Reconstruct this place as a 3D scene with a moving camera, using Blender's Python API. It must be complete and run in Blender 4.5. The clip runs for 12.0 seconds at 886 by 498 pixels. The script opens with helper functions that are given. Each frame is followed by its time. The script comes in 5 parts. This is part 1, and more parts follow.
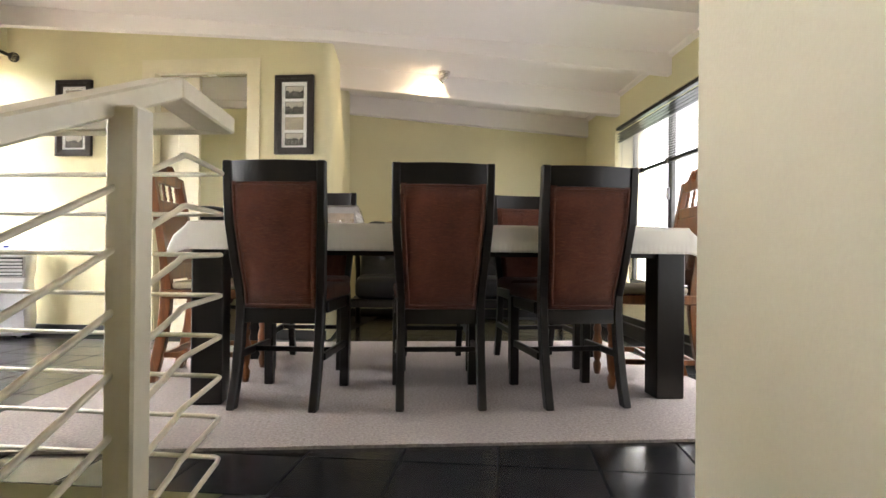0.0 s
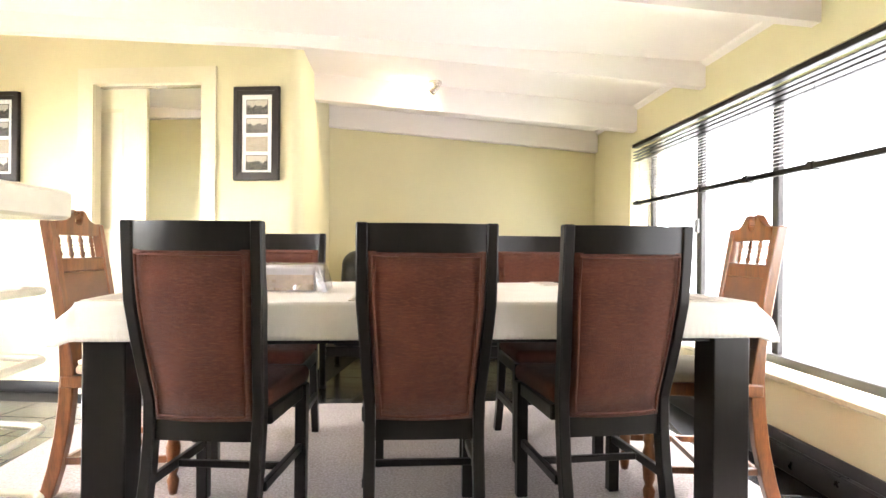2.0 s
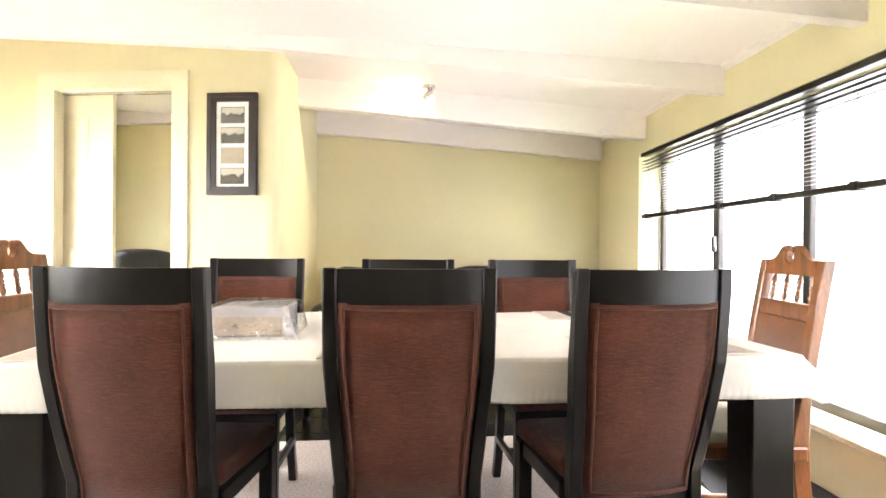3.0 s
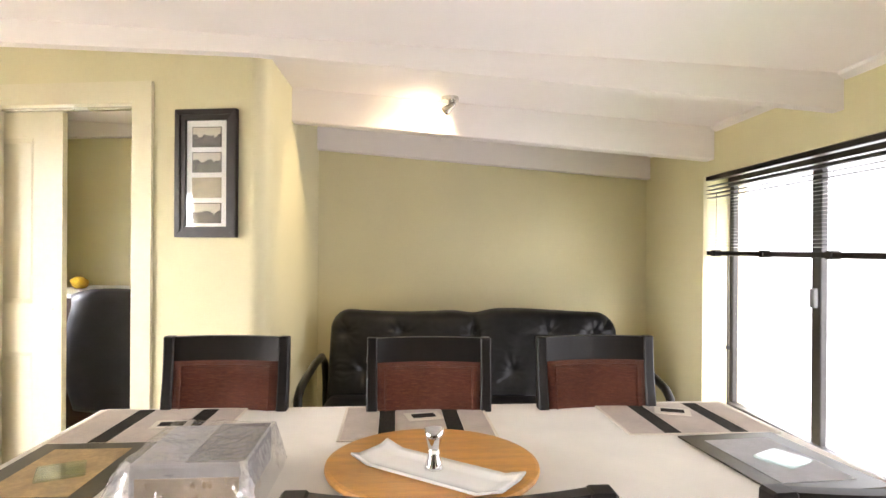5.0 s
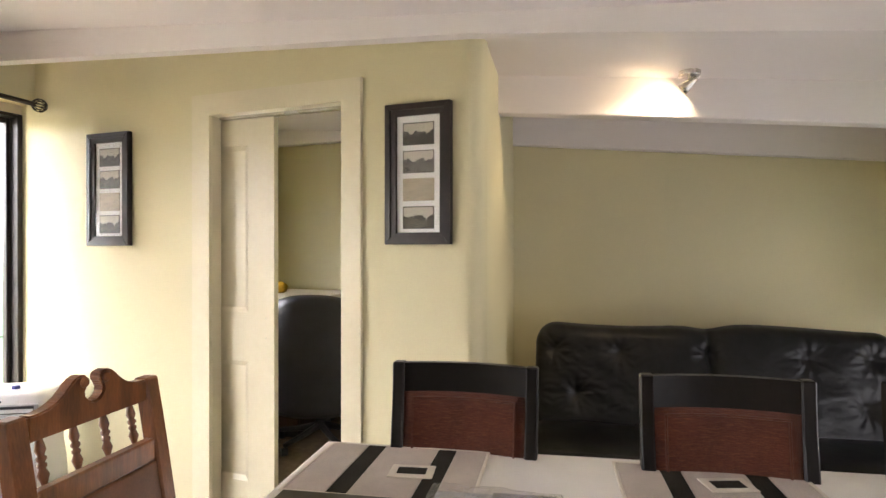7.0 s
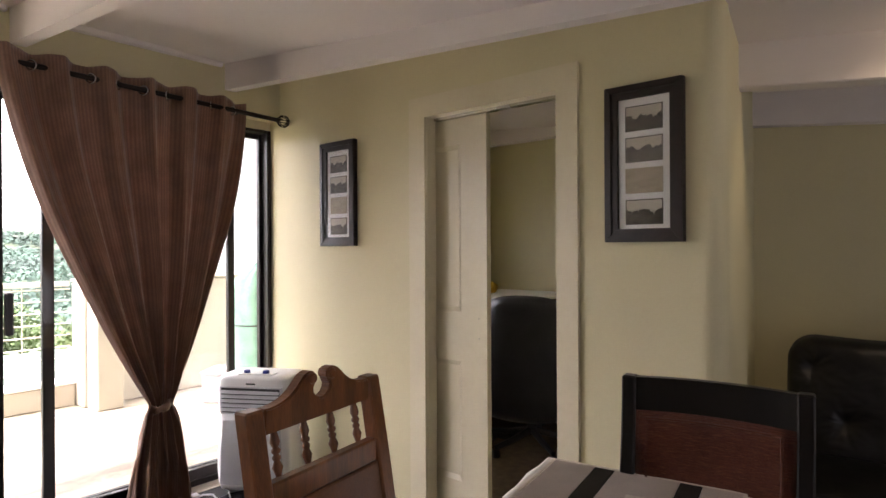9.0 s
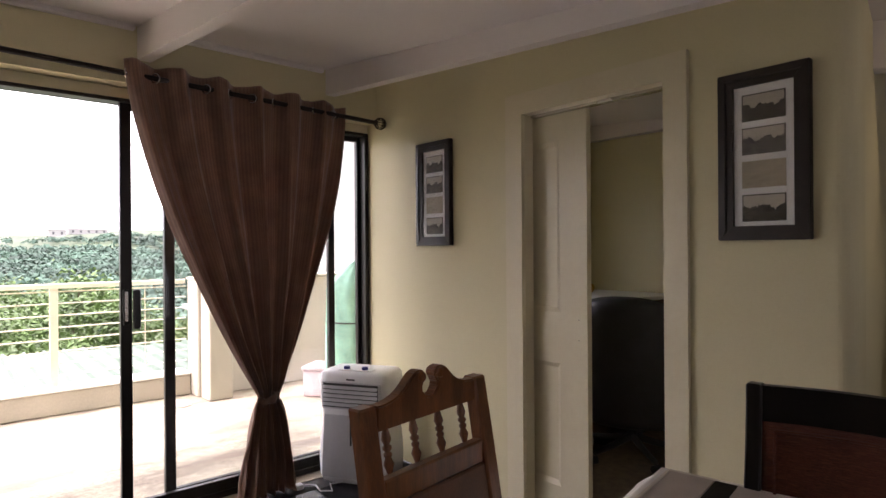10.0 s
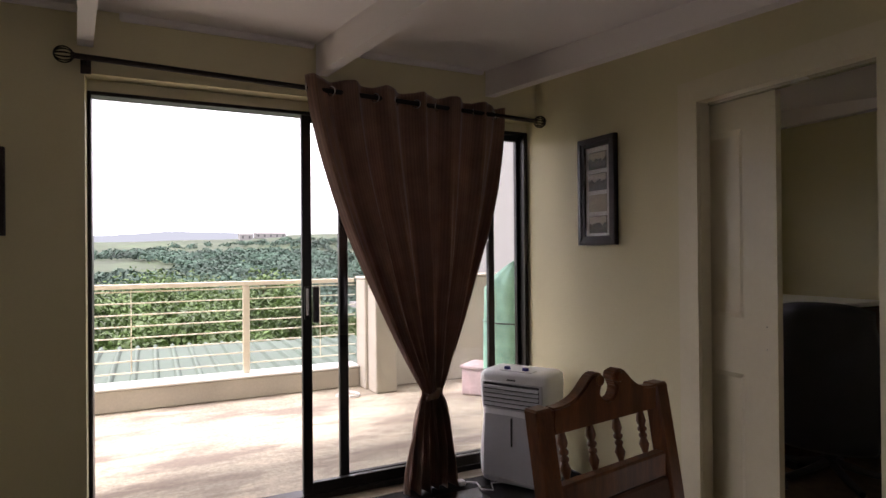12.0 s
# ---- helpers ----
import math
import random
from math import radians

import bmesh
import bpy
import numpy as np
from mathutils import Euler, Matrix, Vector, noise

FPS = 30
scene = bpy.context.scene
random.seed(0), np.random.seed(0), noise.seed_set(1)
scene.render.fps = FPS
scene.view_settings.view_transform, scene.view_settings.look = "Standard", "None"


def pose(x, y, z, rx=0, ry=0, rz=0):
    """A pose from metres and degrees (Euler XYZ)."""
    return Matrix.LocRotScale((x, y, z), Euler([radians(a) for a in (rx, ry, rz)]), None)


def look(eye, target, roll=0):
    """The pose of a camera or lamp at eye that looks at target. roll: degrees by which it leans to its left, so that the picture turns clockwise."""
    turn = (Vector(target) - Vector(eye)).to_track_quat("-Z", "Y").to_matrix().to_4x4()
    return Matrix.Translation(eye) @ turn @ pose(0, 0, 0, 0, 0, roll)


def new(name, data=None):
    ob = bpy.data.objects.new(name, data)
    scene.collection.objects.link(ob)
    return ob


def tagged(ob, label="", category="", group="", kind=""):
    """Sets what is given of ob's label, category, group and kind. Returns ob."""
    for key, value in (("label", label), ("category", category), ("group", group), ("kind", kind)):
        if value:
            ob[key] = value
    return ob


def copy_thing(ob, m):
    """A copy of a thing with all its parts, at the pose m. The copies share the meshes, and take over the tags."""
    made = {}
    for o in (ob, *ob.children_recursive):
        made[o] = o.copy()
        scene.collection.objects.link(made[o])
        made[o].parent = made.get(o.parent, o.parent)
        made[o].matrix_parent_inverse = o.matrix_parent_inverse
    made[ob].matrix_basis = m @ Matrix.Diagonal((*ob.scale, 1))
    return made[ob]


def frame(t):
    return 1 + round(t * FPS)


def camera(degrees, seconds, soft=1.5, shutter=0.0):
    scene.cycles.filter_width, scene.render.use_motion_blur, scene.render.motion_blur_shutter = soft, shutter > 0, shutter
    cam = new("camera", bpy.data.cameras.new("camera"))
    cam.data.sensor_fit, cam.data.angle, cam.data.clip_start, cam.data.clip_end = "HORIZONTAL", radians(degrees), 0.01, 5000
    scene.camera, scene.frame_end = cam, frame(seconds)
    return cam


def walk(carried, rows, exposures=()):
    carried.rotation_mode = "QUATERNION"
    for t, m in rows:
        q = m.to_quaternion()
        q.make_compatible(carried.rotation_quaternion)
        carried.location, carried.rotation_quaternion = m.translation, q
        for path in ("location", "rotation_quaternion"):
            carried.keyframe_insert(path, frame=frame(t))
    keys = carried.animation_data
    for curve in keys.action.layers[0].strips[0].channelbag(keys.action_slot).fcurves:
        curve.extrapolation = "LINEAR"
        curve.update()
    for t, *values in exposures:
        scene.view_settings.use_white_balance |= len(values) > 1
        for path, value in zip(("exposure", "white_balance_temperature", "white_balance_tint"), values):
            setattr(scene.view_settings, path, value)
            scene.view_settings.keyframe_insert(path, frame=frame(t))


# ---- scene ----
cam = camera(73.6, 12.0)
PATH = [
    (0, (0.279, 0.283, 0.64), (0.076, 2.273, 0.649), 0.6),
    (0.5, (0.28, 0.471, 0.722), (0.083, 2.461, 0.73), 0.5),
    (1, (0.283, 0.619, 0.768), (0.086, 2.61, 0.775), 0.4),
    (1.5, (0.256, 0.789, 0.821), (0.061, 2.779, 0.828), 0.5),
    (2, (0.245, 0.925, 0.911), (0.057, 2.916, 0.916), 0.5),
    (2.5, (0.25, 1.07, 0.947), (0.064, 3.061, 0.952), 0.5),
    (3, (0.245, 1.232, 1.033), (0.061, 3.224, 1.035), 0.4),
    (5, (0.109, 1.898, 1.284), (-0.111, 3.885, 1.282), 0.4),
    (5.5, (0.028, 1.99, 1.315), (-0.291, 3.965, 1.307), 0.3),
    (6, (-0.102, 2.07, 1.312), (-0.541, 4.021, 1.31), 0.1),
    (6.5, (-0.185, 2.123, 1.314), (-0.743, 4.044, 1.309), 0.1),
    (7, (-0.276, 2.207, 1.313), (-0.994, 4.074, 1.308), -0.0),
    (9, (-0.387, 2.318, 1.305), (-1.691, 3.834, 1.304), -0.3),
    (9.5, (-0.415, 2.321, 1.302), (-1.826, 3.739, 1.302), -0.3),
    (10, (-0.433, 2.303, 1.303), (-1.946, 3.611, 1.303), -0.4),
    (10.5, (-0.447, 2.297, 1.298), (-2.046, 3.499, 1.303), -0.3),
    (11, (-0.461, 2.296, 1.295), (-2.137, 3.387, 1.301), -0.4),
    (11.5, (-0.476, 2.292, 1.294), (-2.216, 3.278, 1.304), -0.4),
    (12, (-0.481, 2.284, 1.293), (-2.276, 3.166, 1.303), -0.5),
]
EXPOSURES = [(0.0, 3.05, 6500, 12), (0.5, 3.5, 6500, 12), (1.5, 4.02, 6500, 13), (2.5, 4.25, 6500, 13), (3.2, 4.2, 6500, 13), (5.0, 3.6, 6500, 15), (6.0, 3.2, 6500, 15), (7.0, 2.8, 6500, 16), (9.0, 1.6, 6500, 22), (9.5, 1.26, 6500, 23), (10.0, 0.88, 6500, 24), (11.0, 0.40, 6500, 24), (12.0, 0.03, 6500, 24)]
walk(cam, [(t, look(eye, target, roll)) for t, eye, target, roll in PATH], EXPOSURES)

# ---- light ----
world = bpy.data.worlds.new("sky")
scene.world = world
world.use_nodes = True
wn = world.node_tree.nodes
wl = world.node_tree.links
sky = wn.new("ShaderNodeTexSky")
sky.sky_type = "NISHITA"
sky.sun_disc = False
sky.sun_elevation, sky.sun_rotation = radians(58), radians(170)
sky.dust_density, sky.ozone_density, sky.air_density = 6.0, 0.6, 1.0
haze = wn.new("ShaderNodeMixRGB")
haze.inputs[0].default_value = 0.7
haze.inputs[2].default_value = (32.0, 32.0, 32.6, 1)
wl.new(sky.outputs[0], haze.inputs[1])
wl.new(haze.outputs[0], wn["Background"].inputs[0])
wn["Background"].inputs[1].default_value = 0.15
sun = new("sun", bpy.data.lights.new("sun", "SUN"))
sun.data.energy, sun.data.angle, sun.data.color = 4.0, radians(8), (1.0, 0.96, 0.91)
sun.matrix_basis = look((0, 0, 0), (0.17, 0.62, -1.05))


# ---- frames of reference ----
PHI = 8.0
ROOM = pose(0, 0, 0, 0, 0, PHI)
TABLE = pose(-0.942, 2.557, 0, 0, 0, 11.0)
TOP = 0.75


def uv(u, v, z=0.0):
    return ROOM @ Vector((u, v, z))


def beam_z(u):
    return 1.965 - 0.08 * (u + 0.375)


def ceil_z(x, y):
    u = x * math.cos(radians(PHI)) + y * math.sin(radians(PHI))
    return beam_z(u) + 0.18


# ---- materials ----
def mat(name, color, rough=0.6, metal=0.0, var=0.12, scale=6.0, bump=0.15, fine=90.0, coat=0.0, spec=0.5, stretch=(1, 1, 1), rand=0.0, dist=0.002):
    m = bpy.data.materials.new(name)
    m.use_nodes = True
    n, l = m.node_tree.nodes, m.node_tree.links
    b = n["Principled BSDF"]
    b.inputs["Roughness"].default_value, b.inputs["Metallic"].default_value = rough, metal
    b.inputs["Coat Weight"].default_value, b.inputs["Specular IOR Level"].default_value = coat, spec
    b.inputs["Coat Roughness"].default_value = 0.12
    tc, mp = n.new("ShaderNodeTexCoord"), n.new("ShaderNodeMapping")
    mp.inputs["Scale"].default_value = stretch
    l.new(tc.outputs["Object"], mp.inputs[0])
    big, small = n.new("ShaderNodeTexNoise"), n.new("ShaderNodeTexNoise")
    big.inputs["Scale"].default_value, small.inputs["Scale"].default_value = scale, fine
    big.inputs["Detail"].default_value, small.inputs["Detail"].default_value = 5, 4
    l.new(mp.outputs[0], big.inputs[0])
    l.new(mp.outputs[0], small.inputs[0])
    ramp = n.new("ShaderNodeValToRGB")
    c = color
    ramp.color_ramp.elements[0].position, ramp.color_ramp.elements[1].position = 0.3, 0.7
    ramp.color_ramp.elements[0].color = [max(0, v * (1 - var)) for v in c] + [1]
    ramp.color_ramp.elements[1].color = [min(1, v * (1 + var)) for v in c] + [1]
    l.new(big.outputs[0], ramp.inputs[0])
    mix = n.new("ShaderNodeMixRGB")
    mix.blend_type = "OVERLAY"
    mix.inputs[0].default_value = min(0.5, var * 1.5)
    l.new(ramp.outputs[0], mix.inputs[1])
    l.new(small.outputs[0], mix.inputs[2])
    last = mix
    if rand:
        info, hsv, mul = n.new("ShaderNodeObjectInfo"), n.new("ShaderNodeHueSaturation"), n.new("ShaderNodeMapRange")
        mul.inputs[3].default_value, mul.inputs[4].default_value = 1 - rand, 1 + rand
        l.new(info.outputs["Random"], mul.inputs[0])
        l.new(mul.outputs[0], hsv.inputs["Value"])
        l.new(mix.outputs[0], hsv.inputs["Color"])
        last = hsv
    l.new(last.outputs[0], b.inputs["Base Color"])
    bp = n.new("ShaderNodeBump")
    bp.inputs["Strength"].default_value, bp.inputs["Distance"].default_value = bump, dist
    l.new(small.outputs[0], bp.inputs["Height"])
    l.new(bp.outputs[0], b.inputs["Normal"])
    rr = n.new("ShaderNodeMapRange")
    rr.inputs[3].default_value, rr.inputs[4].default_value = max(0.02, rough - 0.08), min(1, rough + 0.08)
    l.new(big.outputs[0], rr.inputs[0])
    l.new(rr.outputs[0], b.inputs["Roughness"])
    return m


def ribbed(name, color, scale, axis="Z", depth=0.002, rough=0.95, var=0.25, wobble=3.0, sheen=0.3, coord="Object", mix=0.22):
    """Woven cloth with ribs across one axis."""
    m = mat(name, color, rough, var=var, scale=9, bump=0.3, fine=220, spec=0.15)
    n, l = m.node_tree.nodes, m.node_tree.links
    b = n["Principled BSDF"]
    b.inputs["Sheen Weight"].default_value = sheen
    w = n.new("ShaderNodeTexWave")
    w.wave_type, w.bands_direction = "BANDS", axis
    w.inputs["Scale"].default_value, w.inputs["Distortion"].default_value = scale, wobble
    w.inputs["Detail"].default_value, w.inputs["Detail Scale"].default_value = 4, 3.5
    l.new(n["Texture Coordinate"].outputs[coord], w.inputs[0])
    bp = n.new("ShaderNodeBump")
    bp.inputs["Strength"].default_value, bp.inputs["Distance"].default_value = 0.6, depth
    l.new(w.outputs[1], bp.inputs["Height"])
    l.new(n["Bump"].outputs[0], bp.inputs["Normal"])
    l.new(bp.outputs[0], b.inputs["Normal"])
    mx = n.new("ShaderNodeMixRGB")
    mx.blend_type = "MULTIPLY"
    mx.inputs[0].default_value = mix
    src = b.inputs["Base Color"].links[0].from_socket
    l.new(src, mx.inputs[1])
    l.new(w.outputs[0], mx.inputs[2])
    l.new(mx.outputs[0], b.inputs["Base Color"])
    return m


def glass(name, tint=(1, 1, 1), gloss=0.03, rough=0.02):
    m = bpy.data.materials.new(name)
    m.use_nodes = True
    n, l = m.node_tree.nodes, m.node_tree.links
    n.remove(n["Principled BSDF"])
    tr, gl, mx, lw = n.new("ShaderNodeBsdfTransparent"), n.new("ShaderNodeBsdfGlossy"), n.new("ShaderNodeMixShader"), n.new("ShaderNodeLayerWeight")
    tr.inputs[0].default_value = (*tint, 1)
    gl.inputs["Roughness"].default_value = rough
    pw, ml = n.new("ShaderNodeMath"), n.new("ShaderNodeMath")
    pw.operation, ml.operation = "POWER", "MULTIPLY_ADD"
    pw.inputs[1].default_value = 4.0
    ml.inputs[1].default_value, ml.inputs[2].default_value = 0.25, gloss
    l.new(lw.outputs["Facing"], pw.inputs[0])
    l.new(pw.outputs[0], ml.inputs[0])
    l.new(ml.outputs[0], mx.inputs[0])
    l.new(tr.outputs[0], mx.inputs[1])
    l.new(gl.outputs[0], mx.inputs[2])
    l.new(mx.outputs[0], n["Material Output"].inputs[0])
    return m


def glow(name, color, strength):
    m = bpy.data.materials.new(name)
    m.use_nodes = True
    n, l = m.node_tree.nodes, m.node_tree.links
    e = n.new("ShaderNodeEmission")
    e.inputs[0].default_value, e.inputs[1].default_value = (*color, 1), strength
    l.new(e.outputs[0], n["Material Output"].inputs[0])
    return m


WALL = mat("cream wall paint", (0.675, 0.615, 0.39), 0.55, var=0.04, scale=1.6, bump=0.25, fine=140, spec=0.35)
TRIM = mat("cream gloss trim", (0.70, 0.633, 0.45), 0.35, var=0.04, scale=4, bump=0.08, fine=60)
PARTITION = mat("beige partition paint", (0.60, 0.55, 0.415), 0.55, var=0.03, scale=1.6, bump=0.2, fine=140, spec=0.35)
CEIL = mat("white ceiling paint", (0.83, 0.78, 0.775), 0.6, var=0.03, scale=1.2, bump=0.15, fine=60)
BEAM = mat("white beam paint", (0.83, 0.78, 0.77), 0.5, var=0.03, scale=2.5, bump=0.15, fine=40, stretch=(0.3, 3, 3))
SLATE = mat("black glazed floor tile", (0.018, 0.018, 0.02), 0.22, var=0.35, scale=7, bump=0.3, fine=35, rand=0.3, dist=0.003)
GROUT = mat("dark grout", (0.012, 0.012, 0.013), 0.8)
SKIRT = mat("black skirting tile", (0.014, 0.013, 0.013), 0.3, var=0.2)
RUG = mat("taupe loop pile", (0.41, 0.362, 0.34), 1.0, var=0.24, scale=95, bump=1.0, fine=210, spec=0.05, dist=0.006)
EBONY = mat("espresso lacquered wood", (0.010, 0.008, 0.0075), 0.34, var=0.12, scale=12, bump=0.03, fine=60, stretch=(6, 6, 0.7), spec=0.28)
MAROON = ribbed("maroon chenille", (0.108, 0.033, 0.020), 62, "Z", 0.002, wobble=11.0, sheen=0.15)


def streaks(m, color, stretch, scale, lo, hi, amount):
    """Mixes a second colour in as fine drawn-out flecks."""
    n, l = m.node_tree.nodes, m.node_tree.links
    b = n["Principled BSDF"]
    mp, t, r, mx = n.new("ShaderNodeMapping"), n.new("ShaderNodeTexNoise"), n.new("ShaderNodeMapRange"), n.new("ShaderNodeMixRGB")
    mp.inputs["Scale"].default_value = stretch
    t.inputs["Scale"].default_value, t.inputs["Detail"].default_value = scale, 6
    t.inputs["Roughness"].default_value = 0.65
    r.inputs[1].default_value, r.inputs[2].default_value, r.inputs[4].default_value = lo, hi, amount
    l.new(n["Texture Coordinate"].outputs["Object"], mp.inputs[0])
    l.new(mp.outputs[0], t.inputs[0])
    l.new(t.outputs[0], r.inputs[0])
    l.new(r.outputs[0], mx.inputs[0])
    l.new(b.inputs["Base Color"].links[0].from_socket, mx.inputs[1])
    mx.inputs[2].default_value = (*color, 1)
    l.new(mx.outputs[0], b.inputs["Base Color"])


streaks(MAROON, (0.28, 0.105, 0.05), (0.7, 0.7, 13), 60, 0.50, 0.70, 0.6)
OAK = mat("orange varnished hardwood", (0.17, 0.06, 0.018), 0.34, var=0.35, scale=5, bump=0.1, fine=45, stretch=(7, 7, 0.9), coat=0.3)
HIDE = mat("brown leather panel", (0.15, 0.058, 0.024), 0.4, var=0.2, scale=10, bump=0.25, fine=160)
CREAM = mat("cream cushion cloth", (0.55, 0.48, 0.34), 0.9, var=0.1, bump=0.4, fine=200, spec=0.1)
LINEN = mat("cream table linen", (0.78, 0.75, 0.69), 0.85, var=0.05, scale=5, bump=0.35, fine=260, spec=0.15)
LEATHER = mat("black tufted leather", (0.007, 0.007, 0.008), 0.36, var=0.3, scale=14, bump=0.5, fine=36, spec=0.3, dist=0.0015)
RAILP = mat("cream railing enamel", (0.67, 0.61, 0.475), 0.35, var=0.06, scale=9, bump=0.12, fine=50)
BRONZE = mat("bronze aluminium", (0.018, 0.015, 0.013), 0.4, metal=0.3, var=0.15)
GREYAL = mat("grey window frame", (0.045, 0.042, 0.042), 0.4, metal=0.4, var=0.15)
DARKMETAL = mat("dark iron rod", (0.02, 0.015, 0.013), 0.4, metal=0.6)
STEEL = mat("brushed nickel", (0.55, 0.52, 0.48), 0.25, metal=1.0, var=0.08)
CATCH = mat("dull aluminium", (0.16, 0.16, 0.17), 0.4, metal=0.4)
CHROME = mat("polished steel", (0.75, 0.75, 0.75), 0.08, metal=1.0, var=0.02, bump=0.0)
PANE = glass("clear pane")
CURTAIN = ribbed("brown striped curtain cloth", (0.33, 0.20, 0.15), 27, "X", 0.001, rough=0.5, wobble=1.2, sheen=0.4, coord="UV", mix=0.32)
def translucent(m, color, amount):
    """Lets some daylight through a cloth."""
    n, l = m.node_tree.nodes, m.node_tree.links
    t, mx = n.new("ShaderNodeBsdfTranslucent"), n.new("ShaderNodeMixShader")
    t.inputs[0].default_value = (*color, 1)
    mx.inputs[0].default_value = amount
    l.new(n["Principled BSDF"].outputs[0], mx.inputs[1])
    l.new(t.outputs[0], mx.inputs[2])
    l.new(mx.outputs[0], n["Material Output"].inputs[0])


translucent(CURTAIN, (0.30, 0.18, 0.13), 0.28)
WHITEP = mat("white plastic", (0.80, 0.80, 0.82), 0.35, var=0.03, bump=0.05)
GREYP = mat("grey plastic louvre", (0.52, 0.52, 0.555), 0.45, var=0.04)
DARKP = mat("dark plastic", (0.03, 0.03, 0.035), 0.4)
BLUEP = mat("blue plastic knob", (0.02, 0.03, 0.25), 0.35)
PLASTER = mat("terrace cream render", (0.45, 0.415, 0.35), 0.85, var=0.08, scale=2.0, bump=0.4, fine=70)
PAVE = mat("sandy terrace screed", (0.48, 0.425, 0.33), 0.9, var=0.38, scale=1.3, bump=0.4, fine=40)
streaks(PAVE, (0.20, 0.158, 0.13), (1.9, 0.6, 1), 1.6, 0.48, 0.62, 0.75)
ROOFM = mat("pale green roof sheet", (0.085, 0.12, 0.09), 0.75, var=0.12, scale=1.5, bump=0.1, fine=20)
FOLIAGE = mat("tree leaves", (0.07, 0.12, 0.028), 0.6, var=0.55, scale=0.9, bump=0.1, fine=9)
FOLIAGE2 = mat("olive tree leaves", (0.10, 0.15, 0.042), 0.6, var=0.5, scale=1.1, bump=0.1, fine=9)
BARK = mat("bark", (0.09, 0.065, 0.045), 0.9, var=0.3, scale=8)
GRASS = mat("hillside scrub", (0.05, 0.07, 0.036), 0.95, var=0.45, scale=0.02, bump=0.3, fine=0.15)
WOODS = mat("far woods", (0.045, 0.082, 0.058), 0.8, var=0.6, scale=0.06, fine=0.9)


# ---- mesh helpers ----
def mesh_of(bm, name):
    me = bpy.data.meshes.new(name)
    bm.to_mesh(me)
    bm.free()
    return me


def part(name, bm, material, parent=None, label="", smooth=False, m=None):
    me = mesh_of(bm, name)
    me.materials.append(material)
    if smooth:
        me.polygons.foreach_set("use_smooth", [True] * len(me.polygons))
    ob = new(name, me)
    if parent is not None:
        ob.parent = parent
    if m is not None:
        ob.matrix_basis = m
    if label:
        ob["label"] = label
    return ob


def thing(name, label, category, m=None, group="", kind=""):
    ob = tagged(new(name), label, category, group, kind)
    if m is not None:
        ob.matrix_basis = m
    return ob


def bx(x0, x1, y0, y1, z0, z1, bevel=0.0, bm=None, seg=1):
    own = bmesh.new()
    bmesh.ops.create_cube(own, size=1)
    for v in own.verts:
        v.co = ((x0 + x1) / 2 + v.co.x * (x1 - x0), (y0 + y1) / 2 + v.co.y * (y1 - y0), (z0 + z1) / 2 + v.co.z * (z1 - z0))
    if bevel:
        bmesh.ops.bevel(own, geom=own.edges[:], offset=bevel, segments=seg, affect="EDGES", profile=0.5)
    if bm is None:
        return own
    return add(bm, own)


def add(bm, own, m=None):
    me = bpy.data.meshes.new("tmp")
    if m is not None:
        own.transform(m)
    own.to_mesh(me)
    own.free()
    bm.from_mesh(me)
    bpy.data.meshes.remove(me)
    return bm


def hull8(pts, bevel=0.0):
    """A six-sided solid: four corners below (counter-clockwise), four above."""
    bm = bmesh.new()
    v = [bm.verts.new(p) for p in pts]
    for f in ((3, 2, 1, 0), (4, 5, 6, 7), (0, 1, 5, 4), (1, 2, 6, 5), (2, 3, 7, 6), (3, 0, 4, 7)):
        bm.faces.new([v[i] for i in f])
    if bevel:
        bmesh.ops.bevel(bm, geom=bm.edges[:], offset=bevel, segments=1, affect="EDGES")
    return bm


def extrude_poly(pts, z0, z1, bevel=0.0, m=None):
    bm = bmesh.new()
    lo = [bm.verts.new((x, y, z0)) for x, y in pts]
    hi = [bm.verts.new((x, y, z1)) for x, y in pts]
    bm.faces.new(lo[::-1])
    bm.faces.new(hi)
    for i in range(len(pts)):
        j = (i + 1) % len(pts)
        bm.faces.new((lo[i], lo[j], hi[j], hi[i]))
    bmesh.ops.recalc_face_normals(bm, faces=bm.faces)
    if bevel:
        bmesh.ops.bevel(bm, geom=bm.edges[:], offset=bevel, segments=2, affect="EDGES")
    if m is not None:
        bm.transform(m)
    return bm


def lathe(profile, n=20, bm=None, m=None):
    own = bmesh.new()
    rings = []
    for r, z in profile:
        rings.append([own.verts.new((r * math.cos(2 * math.pi * i / n), r * math.sin(2 * math.pi * i / n), z)) for i in range(n)])
    for a, b in zip(rings, rings[1:]):
        for i in range(n):
            own.faces.new((a[i], a[(i + 1) % n], b[(i + 1) % n], b[i]))
    own.faces.new(rings[0][::-1])
    own.faces.new(rings[-1])
    if m is not None:
        own.transform(m)
    if bm is None:
        return own
    return add(bm, own)


